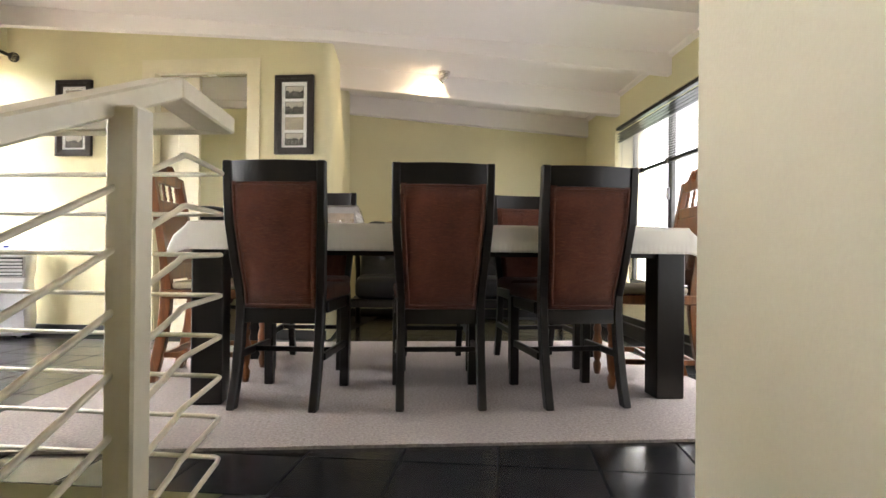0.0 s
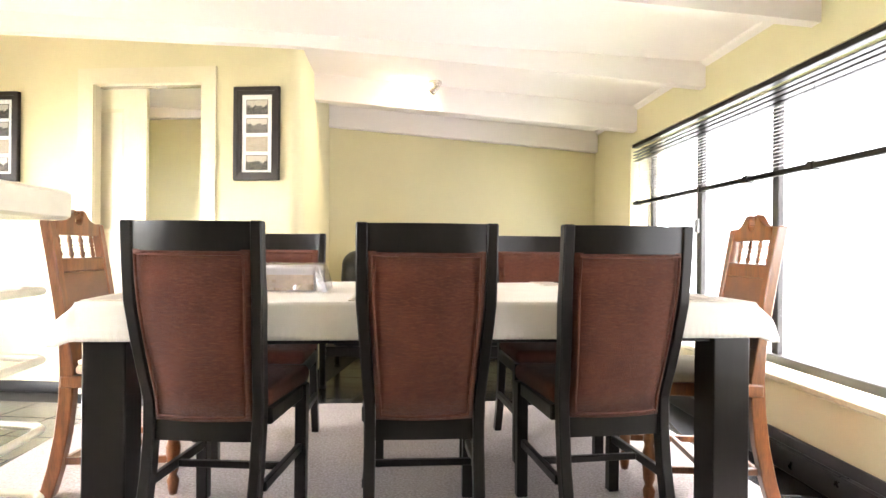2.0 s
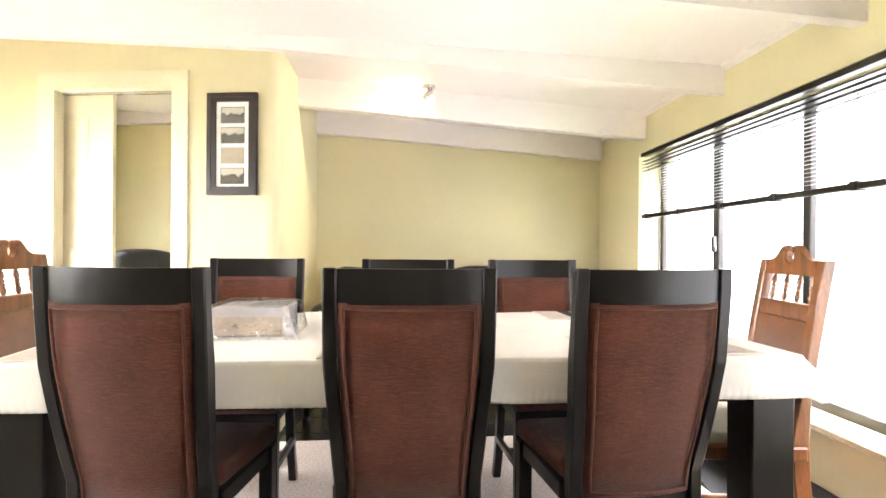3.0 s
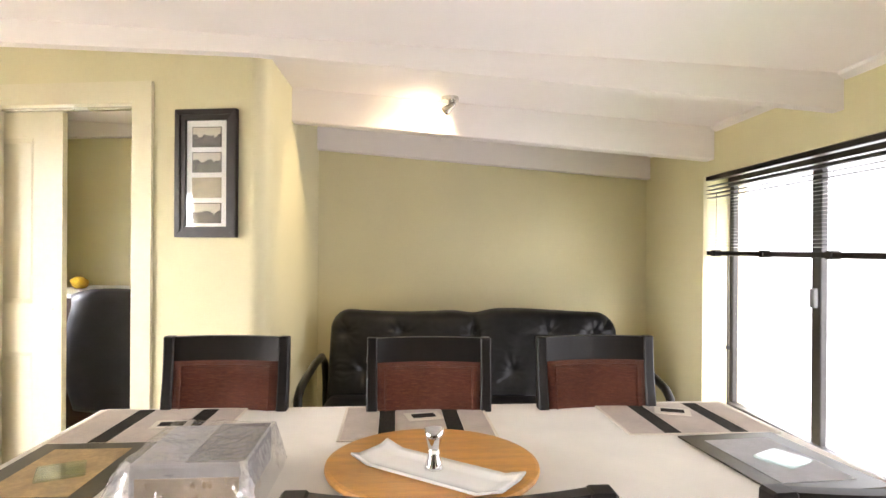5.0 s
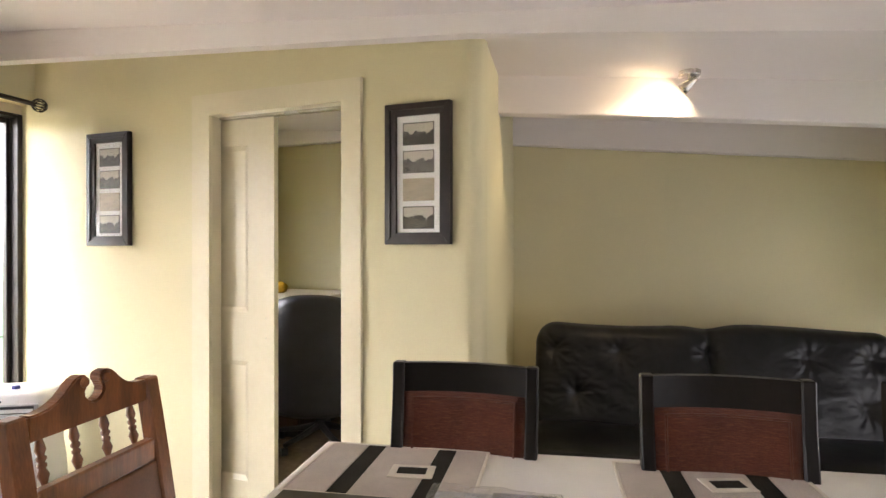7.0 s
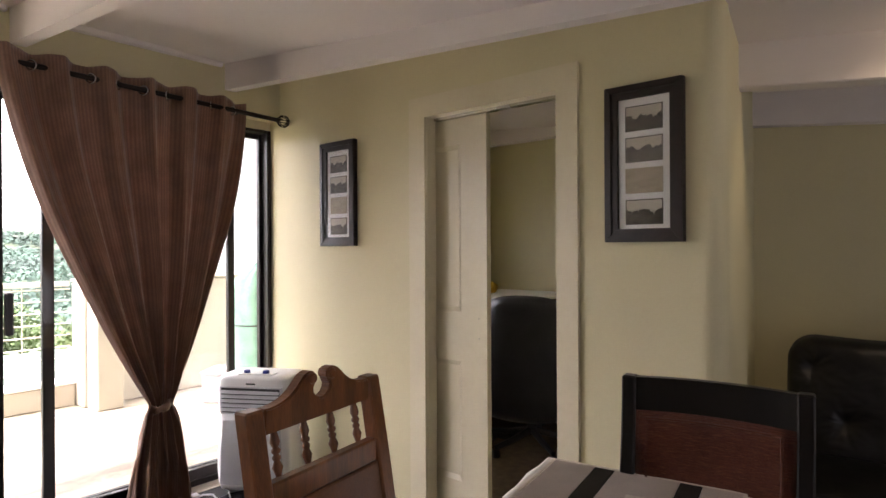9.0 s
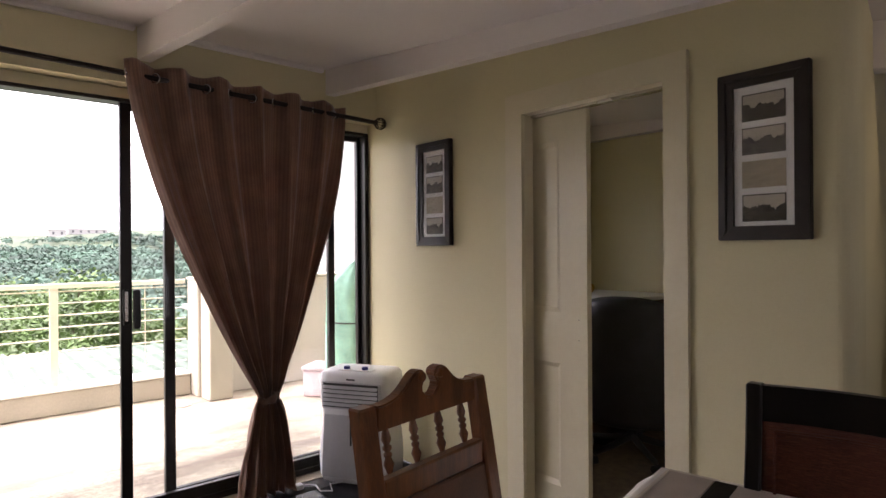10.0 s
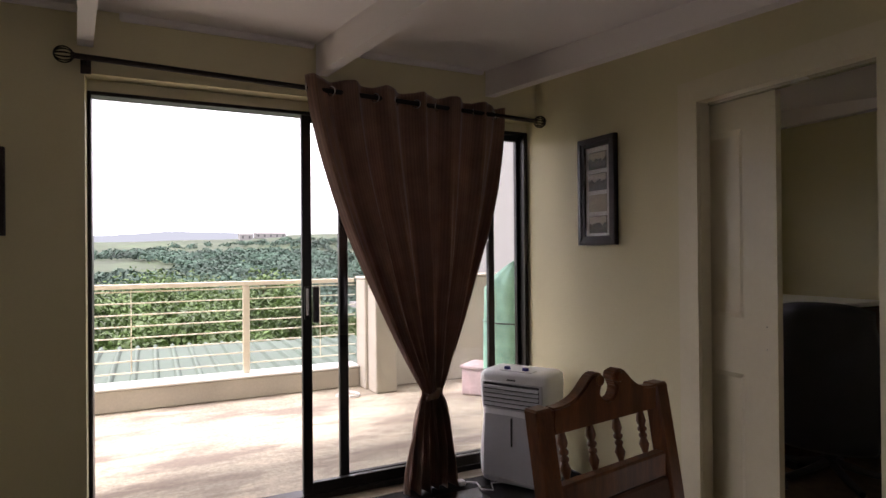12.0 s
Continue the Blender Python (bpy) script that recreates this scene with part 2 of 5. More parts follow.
def tube(path, r, n=8, r1=None):
    """A round bar along a path, capped."""
    bm = bmesh.new()
    path = [Vector(p) for p in path]
    rings = []
    side = None
    for i, p in enumerate(path):
        d = (path[min(i + 1, len(path) - 1)] - path[max(i - 1, 0)]).normalized()
        if side is None:
            side = d.orthogonal().normalized()
        side = (side - d * side.dot(d)).normalized()
        up = d.cross(side)
        rr = r if r1 is None else r + (r1 - r) * i / (len(path) - 1)
        rings.append([bm.verts.new(p + rr * (math.cos(2 * math.pi * k / n) * side + math.sin(2 * math.pi * k / n) * up)) for k in range(n)])
    for a, b in zip(rings, rings[1:]):
        for k in range(n):
            bm.faces.new((a[k], a[(k + 1) % n], b[(k + 1) % n], b[k]))
    bm.faces.new(rings[0][::-1])
    bm.faces.new(rings[-1])
    bmesh.ops.recalc_face_normals(bm, faces=bm.faces)
    return bm


def post_bar(stations, w, bevel=0.004):
    """A bar of rectangular section through (x, y, z, depth) stations, w wide along x."""
    bm = bmesh.new()
    rings = []
    for x, y, z, d in stations:
        rings.append([bm.verts.new((x + a * w / 2, y + b * d / 2, z)) for a, b in ((-1, -1), (1, -1), (1, 1), (-1, 1))])
    for a, b in zip(rings, rings[1:]):
        for k in range(4):
            bm.faces.new((a[k], a[(k + 1) % 4], b[(k + 1) % 4], b[k]))
    bm.faces.new(rings[0][::-1])
    bm.faces.new(rings[-1])
    bmesh.ops.bevel(bm, geom=[e for e in bm.edges], offset=bevel, segments=1, affect="EDGES")
    return bm


def wall(name, a, b, thick, openings=(), top=None, material=None, base=0.0, label="cream painted plaster wall"):
    """A wall from a to b, its face on that line and its thickness to the left of a to b. Openings: (s0, s1, z0, z1)."""
    a, b = Vector(a).to_2d(), Vector(b).to_2d()
    d = (b - a).normalized()
    nrm = Vector((-d.y, d.x))
    length = (b - a).length
    cuts = sorted({0.0, length, *[o[0] for o in openings], *[o[1] for o in openings]})
    bm = bmesh.new()

    def slab(s0, s1, z0, z1):
        p, q = a + d * s0, a + d * s1
        pts = [p, q, q + nrm * thick, p + nrm * thick]
        tops = [z1 if z1 is not None else (ceil_z(v.x, v.y) + 0.04 if top is None else top) for v in pts]
        own = hull8([(v.x, v.y, z0) for v in pts] + [(v.x, v.y, t) for v, t in zip(pts, tops)])
        add(bm, own)

    for s0, s1 in zip(cuts, cuts[1:]):
        hole = [o for o in openings if o[0] <= s0 + 1e-6 and o[1] >= s1 - 1e-6]
        if not hole:
            slab(s0, s1, base, None)
        else:
            if hole[0][2] > base:
                slab(s0, s1, base, hole[0][2])
            slab(s0, s1, hole[0][3], None)
    bmesh.ops.remove_doubles(bm, verts=bm.verts[:], dist=1e-5)
    ob = part(name, bm, material or WALL)
    return tagged(ob, label, "wall", kind="structure")

# ---- the large structure ----
AY = 4.395          # face of the wall with the inner door
LX = -3.47          # face of the wall with the sliding door
CORNER = (-0.968, AY)
AL = uv(-0.385, 6.06)
AR = uv(1.95, 6.06)
WU, WPLANE = 1.95, 2.12
SILL, HEAD = 0.375, 1.70

inner = wall("wall_inner", CORNER, (LX - 0.2, AY), -0.11, [(CORNER[0] + 1.565, CORNER[0] + 2.285, 0.0, 1.945)])
rounded = bmesh.new()
rounded.from_mesh(inner.data)
bmesh.ops.bevel(rounded, geom=[e for e in rounded.edges if all(math.hypot(v.co.x - CORNER[0], v.co.y - AY) < 1e-3 for v in e.verts)], offset=0.055, segments=8, affect="EDGES", profile=0.5)
rounded.to_mesh(inner.data)
rounded.free()
wall("wall_return", (CORNER[0] - 0.004, AY + 0.111), AL, 0.1)
wall("wall_alcove", uv(-0.5, 6.06), uv(2.2, 6.06), 0.12)
wall("wall_window", uv(WU, -2.6), uv(WU, 6.06), -0.25, [(3.75, 7.79, SILL, HEAD)])
# first opening is unseen, added to let more daylight onto the stair partition
wall("wall_terrace", (LX, -2.6), (LX, AY), 0.2, [(2.7, 3.85, 0.6, 1.9), (4.625, 6.995, 0.0, 2.085)], label="cream painted plaster wall around the sliding door")
wall("wall_back", (LX - 0.2, -2.6), (3.2, -2.6), -0.12, base=-1.3)
wall("wall_stair_partition", (0.535, 1.10), (0.535, -2.6), 0.11, material=PARTITION, base=-1.3, label="beige painted partition beside the stairs")
wall("wall_stairwell", (-1.6, -2.6), (-1.6, 1.83), 0.1, top=0.9, base=-1.3, label="cream painted wall of the stairwell")
# room behind the inner door
wall("wall_study_back", (-1.0, 6.5), (-3.8, 6.5), -0.12, label="olive cream painted wall of the back room")
wall("wall_study_side", (-3.6, 4.506), (-3.6, 6.5), 0.17, [(0.3, 0.95, 1.0, 1.85)], label="cream wall of the back room with a window opening")
wall("wall_study_end", (-1.33, 5.8), (-1.33, 6.5), -0.08)

# ceiling, one sloping sheet, with its cornice strip
def sheet_z(u, lift):
    return beam_z(u) + 0.18 + lift


bm = hull8([uv(u, v, sheet_z(u, 0)) for u, v in ((-4.6, -3.2), (2.25, -3.2), (2.25, 7.9), (-4.6, 7.9))] + [uv(u, v, sheet_z(u, 0.12)) for u, v in ((-4.6, -3.2), (2.25, -3.2), (2.25, 7.9), (-4.6, 7.9))])
tagged(part("ceiling", bm, CEIL), "white painted sloping board ceiling", "ceiling", kind="structure")


def beam(name, lu, lv, ru, rv, thick=0.09, drop=0.0):
    bm = hull8([uv(lu, lv, beam_z(lu) - drop), uv(ru, rv, beam_z(ru) - drop), uv(ru, rv + thick, beam_z(ru) - drop), uv(lu, lv + thick, beam_z(lu) - drop),
                uv(lu, lv, beam_z(lu) + 0.22), uv(ru, rv, beam_z(ru) + 0.22), uv(ru, rv + thick, beam_z(ru) + 0.22), uv(lu, lv + thick, beam_z(lu) + 0.22)], 0.006)
    tagged(part(name, bm, BEAM), "white painted timber roof beam", "beam", "roof beams", "structure")


def long_beam(lu, lv, mv, rv, thick=0.06):
    """A beam across the whole room, slightly cranked over the corner of the inner wall."""
    bm = bmesh.new()
    rings = []
    for u, v, z in ((lu, lv, 2.205), (-0.35, mv, 2.072), (WU, rv, beam_z(WU) + 0.04)):
        top = beam_z(u) + 0.22
        rings.append([bm.verts.new(uv(u, v + b * thick, c)) for b, c in ((0, z), (1, z), (1, top), (0, top))])
    for a, b in zip(rings, rings[1:]):
        for k in range(4):
            bm.faces.new((a[k], a[(k + 1) % 4], b[(k + 1) % 4], b[k]))
    bm.faces.new(rings[0])
    bm.faces.new(rings[-1])
    bmesh.ops.recalc_face_normals(bm, faces=bm.faces)
    tagged(part("roof_beam", bm, BEAM), "white painted timber roof beam", "beam", "roof beams", "structure")


beam("roof_beam", -0.46, 5.07, WU, 5.06)
beam("roof_beam", -0.46, 5.985, WU, 5.985, 0.07)
long_beam(-2.99, 4.49, 4.29, 4.06)
tagged(part("roof_beam", bx(-3.6, -1.42, 6.42, 6.495, 2.18, 2.33, 0.005), BEAM), "white painted timber roof beam in the back room", "beam", "roof beams", "structure")
long_beam(-3.12, 3.50, 3.31, 3.13)
long_beam(-3.26, 2.465, 2.35, 2.20)
long_beam(-3.4, 1.50, 1.39, 1.27)
long_beam(-3.55, 0.5, 0.42, 0.34)
long_beam(-3.7, -0.5, -0.55, -0.6)
for v0, v1 in ((5.16, 5.98), (4.16, 5.05), (3.24, 4.05), (2.3, 3.12), (1.37, 2.19)):
    z = sheet_z(WU, 0)
    bm = hull8([uv(WU - 0.03, v0, z - 0.012), uv(WU + 0.01, v0, z - 0.035), uv(WU + 0.01, v1, z - 0.035), uv(WU - 0.03, v1, z - 0.012)] + [uv(WU - 0.03, v0, z + 0.01), uv(WU + 0.01, v0, z + 0.01), uv(WU + 0.01, v1, z + 0.01), uv(WU - 0.03, v1, z + 0.01)])
    tagged(part("cornice", bm, BEAM), "white painted cornice strip", "cornice", kind="structure")
for y0, y1 in ((3.16, 4.02), (2.16, 3.03), (1.2, 2.03)):
    z = ceil_z(LX, y0)
    bm = bx(LX - 0.01, LX + 0.025, y0, y1, z - 0.035, z + 0.02, 0.008)
    tagged(part("cornice", bm, BEAM), "white painted cornice strip", "cornice", kind="structure")

# floor slab with the stairwell left open, and the fascia round it
floor = tagged(part("floor", extrude_poly([(LX, 1.83), (-0.45, 1.83), (-0.45, 1.45), (0.535, 1.45), (0.535, -2.6), (2.6, -2.6), (1.6, 7.2), (-3.6, 7.2), (-3.6, AY + 0.1), (LX, AY + 0.1)], -0.28, -0.004), GROUT), "black glazed tile floor with dark joints", "floor", kind="structure")
tagged(part("floor_side", bx(LX, -1.6, -2.6, 1.83, -0.28, 0.0), SLATE), "black glazed tile floor", "floor", kind="structure")
tagged(part("fascia", bx(-1.6, -0.45, 1.815, 1.829, -0.28, -0.006), TRIM), "cream painted edge of the floor slab", "fascia", kind="structure")
tagged(part("landing", bx(-1.6, 0.535, -2.6, -0.71, -1.30, -1.05), SLATE), "dark tiled stair landing", "landing", kind="structure")
tagged(part("stairwell_floor", bx(-1.6, -0.45, -0.71, 1.815, -1.30, -1.051), SLATE), "dark tiled floor under the stairs", "floor", kind="structure")
stairs = tagged(new("stairs"), "dark tiled stair flight with cream risers", "stairs", kind="structure")
for i in range(6):
    y1 = 1.45 - 0.36 * i
    z = -0.15 * (i + 1)
    part("tread", bx(-0.45, 0.534, y1 - 0.36, y1, z - 0.03, z, 0.006), SLATE, stairs)
    part("riser", bx(-0.45, 0.534, y1 - 0.012, y1 + 0.02, z + 0.001, z + 0.119 if i else z + 0.144), TRIM, stairs)
part("stringer", hull8([(-0.45, -0.71, -1.3), (0.53, -0.71, -1.3), (0.53, 1.45, -1.3), (-0.45, 1.45, -1.3), (-0.45, -0.71, -1.09), (0.53, -0.71, -1.09), (0.53, 1.43, -0.2), (-0.45, 1.43, -0.2)]), TRIM, stairs)


def strip(name, a, b, h, t, material, label, z0=0.0):
    a, b = Vector(a).to_2d(), Vector(b).to_2d()
    d = (b - a).normalized()
    n = Vector((d.y, -d.x)) * t
    pts = [a, b, b + n, a + n][::-1]
    bm = hull8([(p.x, p.y, z0) for p in pts] + [(p.x, p.y, z0 + h) for p in pts], 0.004)
    return tagged(part(name, bm, material), label, "skirting", kind="structure")


strip("baseboard", uv(WU, 6.05), uv(WU, 0.5), 0.10, 0.035, SKIRT, "black tiled skirting under the windows")
strip("baseboard", uv(WU, 6.05), uv(WU, 0.5), 0.05, 0.015, SKIRT, "black tiled skirting under the windows", 0.101)
strip("baseboard", uv(-0.38, 6.06), uv(1.91, 6.06), 0.08, 0.012, SKIRT, "black tiled skirting")
strip("baseboard", (LX, AY), (-2.40, AY), 0.07, 0.012, SKIRT, "black tiled skirting")
strip("baseboard", (-1.47, AY), CORNER, 0.07, 0.012, SKIRT, "black tiled skirting")

# ---- windows on the bright side ----
OV0, OV1 = 1.15, 5.19
win = tagged(new("window_1"), "wide grey framed window with raised blinds", "window", kind="structure")
win.matrix_basis = ROOM
P = WPLANE
for name, x in (("frame_bottom", (SILL, SILL + 0.05)), ("frame_top", (HEAD - 0.05, HEAD)),):
    part(name, bx(P - 0.03, P + 0.03, OV0, OV1, x[0], x[1], 0.004), GREYAL, win)
for v, w in ((OV0 + 0.025, 0.05), (1.95, 0.05), (2.62, 0.08), (3.67, 0.05), (4.44, 0.065), (OV1 - 0.02, 0.04)):
    part("mullion", bx(P - 0.016, P + 0.016, v - w / 2, v + w / 2, SILL + 0.051, HEAD - 0.051, 0.004), GREYAL, win)
for v0, v1 in ((1.2, 1.925), (1.975, 2.575), (2.665, 3.645), (3.695, 4.41), (4.47, 5.15)):
    g = part("pane", bx(P - 0.003, P + 0.003, v0, v1, SILL + 0.05, HEAD - 0.05), PANE, win)
    g.visible_shadow = False
part("window_catch", bx(P - 0.036, P - 0.0165, 4.42, 4.46, 1.03, 1.12, 0.006), CATCH, win, "aluminium window catch")
part("window_catch", bx(P - 0.036, P - 0.0165, 2.60, 2.64, 1.03, 1.12, 0.006), CATCH, win, "aluminium window catch")
tagged(part("window_sill", bx(WU - 0.025, P - 0.036, OV0 - 0.005, OV1, SILL - 0.02, SILL + 0.012, 0.006), TRIM, m=ROOM), "cream painted window sill", "sill", kind="structure")


SLATW = mat("grey enamelled slat", (0.42, 0.40, 0.39), 0.4, var=0.05)


def blind(v0, v1):
    b = thing("venetian_blind", "dark slatted venetian blind half lowered over the window", "blind", ROOM, "window blinds")
    part("head_rail", bx(WU + 0.005, WU + 0.05, v0, v1, HEAD - 0.026, HEAD - 0.001, 0.004), EBONY, b)
    for i in range(4):
        z = HEAD - 0.058 - 0.022 * i
        part("slat", bx(WU + 0.012, WU + 0.045, v0, v1, z, z + 0.0035), EBONY, b)
    z = 1.27
    part("bottom_rail", bx(WU + 0.012, WU + 0.045, v0, v1, z - 0.015, z + 0.01, 0.004), EBONY, b)
    n = max(2, int((v1 - v0) / 0.5))
    for i in range(n + 1):
        v = v0 + 0.08 + (v1 - v0 - 0.16) * i / n
        part("cord", tube([(WU + 0.028, v, z), (WU + 0.028, v, HEAD - 0.1)], 0.0016, 5), EBONY, b)
        part("clip", bx(WU + 0.006, WU + 0.05, v - 0.018, v + 0.018, z - 0.02, z + 0.016, 0.004), EBONY, b)
    for i in range(18):
        zz = 1.298 + 0.0165 * i
        part("slat", hull8([(WU + 0.017, v0, zz), (WU + 0.041, v0, zz + 0.002), (WU + 0.041, v1, zz + 0.002), (WU + 0.017, v1, zz), (WU + 0.017, v0, zz + 0.0005), (WU + 0.041, v0, zz + 0.0025), (WU + 0.041, v1, zz + 0.0025), (WU + 0.017, v1, zz + 0.0005)]), SLATW, b)
    return b


first_blind = blind(2.66, 5.175)
wand = part("wand", tube([(P - 0.05, OV1 - 0.055, 0.42), (P - 0.05, OV1 - 0.05, 1.26)], 0.005, 8), GREYAL, first_blind, smooth=True)
part("knob", lathe([(0.0, -0.014), (0.009, -0.01), (0.011, 0.0), (0.009, 0.01), (0.0, 0.014)], 12, m=Matrix.Translation((P - 0.05, OV1 - 0.053, 0.74))), GREYAL, wand)
blind(1.17, 2.58)

# the overcast sky behind the wide window
bm = bx(5.2, 5.25, -6, 12, -3, 6)
tagged(part("backdrop_sky", bm, glow("overcast sky", (0.98, 0.985, 1.0), 0.50), m=ROOM), "plain bright overcast sky", "backdrop", kind="structure")

# ---- inner door ----
door = tagged(new("door_1"), "cream panelled sliding door standing half open in its frame", "door", kind="structure")
F = AY - 0.018
DL, DR, DH, DT = -2.272, -1.570, 1.925, 2.022      # clear opening and top of the architrave
part("architrave", bx(DR, -1.477, F, AY, 0, DT), TRIM, door)
part("architrave", bx(-2.372, DL, F, AY, 0, DT), TRIM, door)
part("architrave", bx(DL, DR, F, AY, DH, DT), TRIM, door)
part("jamb", bx(DR - 0.002, DR + 0.032, AY + 0.001, AY + 0.112, 0, DH), TRIM, door)
part("jamb", bx(DL - 0.018, DL + 0.002, AY + 0.001, AY + 0.06, 0, DH), TRIM, door)
part("door_head", bx(DL, DR, AY + 0.001, AY + 0.112, DH + 0.001, DH + 0.019), TRIM, door)
part("track", bx(DL + 0.01, DR - 0.01, AY + 0.04, AY + 0.075, DH - 0.012, DH), STEEL, door, "aluminium sliding track")
LE = -1.972                                       # free edge of the leaf
leaf = part("leaf", bx(-2.62, LE - 0.002, AY + 0.078, AY + 0.100, 0.008, DH - 0.013), TRIM, door)
P0, P1 = AY + 0.066, AY + 0.0775
part("stile", bx(LE - 0.148, LE, P0, P1, 0.008, DH - 0.013), TRIM, leaf)
part("stile", bx(-2.62, -2.50, P0, P1, 0.008, DH - 0.013), TRIM, leaf)
for z0, z1 in ((0.008, 0.22), (0.78, 1.01), (1.79, DH - 0.013)):
    part("rail", bx(-2.50, LE - 0.148, P0, P1, z0, z1), TRIM, leaf)
for z0, z1 in ((0.22, 0.78), (1.01, 1.79)):
    x0, x1, q = -2.50, LE - 0.148, 0.022
    ring = bmesh.new()
    outer = [ring.verts.new((x, P0 + 0.0005, z)) for x, z in ((x0, z0), (x1, z0), (x1, z1), (x0, z1))]
    inner_ = [ring.verts.new((x, P1, z)) for x, z in ((x0 + q, z0 + q), (x1 - q, z0 + q), (x1 - q, z1 - q), (x0 + q, z1 - q))]
    rear = [ring.verts.new((x, P1, z)) for x, z in ((x0, z0), (x1, z0), (x1, z1), (x0, z1))]
    for i in range(4):
        j = (i + 1) % 4
        ring.faces.new((outer[i], outer[j], inner_[j], inner_[i]))
        ring.faces.new((outer[j], outer[i], rear[i], rear[j]))
        ring.faces.new((rear[j], rear[i], inner_[i], inner_[j]))
    bmesh.ops.recalc_face_normals(ring, faces=ring.faces)
    part("moulding", ring, TRIM, leaf)
for z in (0.895, 0.985):
    part("latch_screw", lathe([(0.0, 0), (0.003, 0), (0.0025, 0.0015), (0.0, 0.0015)], 10, m=pose(LE - 0.045, P0, z, 90)), STEEL, leaf)
tagged(part("door_pocket", bx(-2.75, -2.297, AY + 0.112, AY + 0.13, 0, 2.1), WALL), "cream board hiding the sliding door", "wall", kind="structure")

# ---- sliding door to the terrace ----
SX = LX - 0.14
S0, S1, SH = 2.026, 4.391, 2.032
sl = tagged(new("door_2"), "bronze aluminium sliding glass door standing open", "glass door", kind="structure")
part("door_frame", bx(SX - 0.05, SX + 0.05, S0, S0 + 0.016, 0.0, SH, 0.003), BRONZE, sl)
part("door_frame", bx(SX - 0.05, SX + 0.05, S1 - 0.028, S1, 0.0, SH, 0.003), BRONZE, sl)
part("door_frame", bx(SX - 0.05, SX + 0.05, S0 + 0.016, S1 - 0.028, SH - 0.018, SH, 0.003), BRONZE, sl)
part("head_packer", bx(SX - 0.04, SX + 0.04, S0, S1, SH + 0.001, 2.084), TRIM, sl, "cream painted packing strip")
part("sill_track", bx(SX - 0.05, SX + 0.05, S0 + 0.016, S1 - 0.028, 0.0, 0.03, 0.003), BRONZE, sl)


def sash(x, y0, y1, name, e=0.04):
    part(name + "_stile", bx(x - 0.016, x + 0.016, y0, y0 + 0.05, 0.031, SH - 0.019, 0.003), BRONZE, sl)
    part(name + "_stile", bx(x - 0.016, x + 0.016, y1 - e, y1, 0.031, SH - 0.019, 0.003), BRONZE, sl)
    part(name + "_rail", bx(x - 0.016, x + 0.016, y0 + 0.05, y1 - e, 0.031, 0.09, 0.003), BRONZE, sl)
    part(name + "_rail", bx(x - 0.016, x + 0.016, y0 + 0.05, y1 - e, SH - 0.05, SH - 0.019, 0.003), BRONZE, sl)
    g = part(name + "_pane", bx(x - 0.003, x + 0.003, y0 + 0.05, y1 - e, 0.09, SH - 0.05), PANE, sl)
    g.visible_shadow = False


sash(SX + 0.022, 2.985, 4.15, "sliding")
sash(SX - 0.022, 3.195, 4.362, "fixed", 0.022)
hd = part("door_handle", bx(SX + 0.039, SX + 0.058, 2.992, 3.022, 0.95, 1.12, 0.004), BRONZE, sl, "black pull handle with a steel latch")
part("latch_plate", bx(SX + 0.0585, SX + 0.062, 2.998, 3.012, 0.97, 1.11), STEEL, hd)
part("handle_grip", bx(SX + 0.039, SX + 0.08, 3.035, 3.065, 0.93, 1.12, 0.006), DARKP, hd)

# ---- rug ----
def rug():
    bm = bmesh.new()
    nx, ny = 60, 44
    x0, x1, y0, y1 = -0.70, 2.30, -0.53, 1.68
    rnd = random.Random(4)
    g = [[bm.verts.new((x0 + (x1 - x0) * i / nx, y0 + (y1 - y0) * j / ny, 0.011 + 0.0012 * math.sin(i * 0.9) * math.sin(j * 0.7) + rnd.uniform(-0.0004, 0.0004))) for j in range(ny + 1)] for i in range(nx + 1)]
    for i in range(nx):
        for j in range(ny):
            bm.faces.new((g[i][j], g[i + 1][j], g[i + 1][j + 1], g[i][j + 1]))
    edge = [e for e in bm.edges if e.is_boundary]
    r = bmesh.ops.extrude_edge_only(bm, edges=edge)
    for v in [e for e in r["geom"] if isinstance(e, bmesh.types.BMVert)]:
        v.co.z = 0.0005
    bmesh.ops.recalc_face_normals(bm, faces=bm.faces)
    ob = part("rug", bm, RUG, m=TABLE)
    return tagged(ob, "large taupe loop pile rug under the dining table", "rug")


rug()


# ---- dining table and cloth ----
def dining_table():
    t = thing("dining_table", "black stained wooden dining table with square legs", "table", TABLE)
    part("tabletop", bx(-0.032, 2.045, -0.015, 1.15, TOP - 0.04, TOP - 0.004, 0.004), EBONY, t)
    for x in (-0.028, 1.920):
        for y in (0.0, 1.01):
            part("leg", bx(x, x + 0.124, y, y + 0.124, 0.0125, TOP - 0.041, 0.004), EBONY, t)
    for y in (0.035, 1.085):
        part("apron", bx(0.097, 1.919, y - 0.012, y + 0.012, TOP - 0.13, TOP - 0.041, 0.002), EBONY, t)
    for x in (0.034, 1.982):
        part("apron", bx(x - 0.012, x + 0.012, 0.126, 1.009, TOP - 0.13, TOP - 0.041, 0.002), EBONY, t)


dining_table()


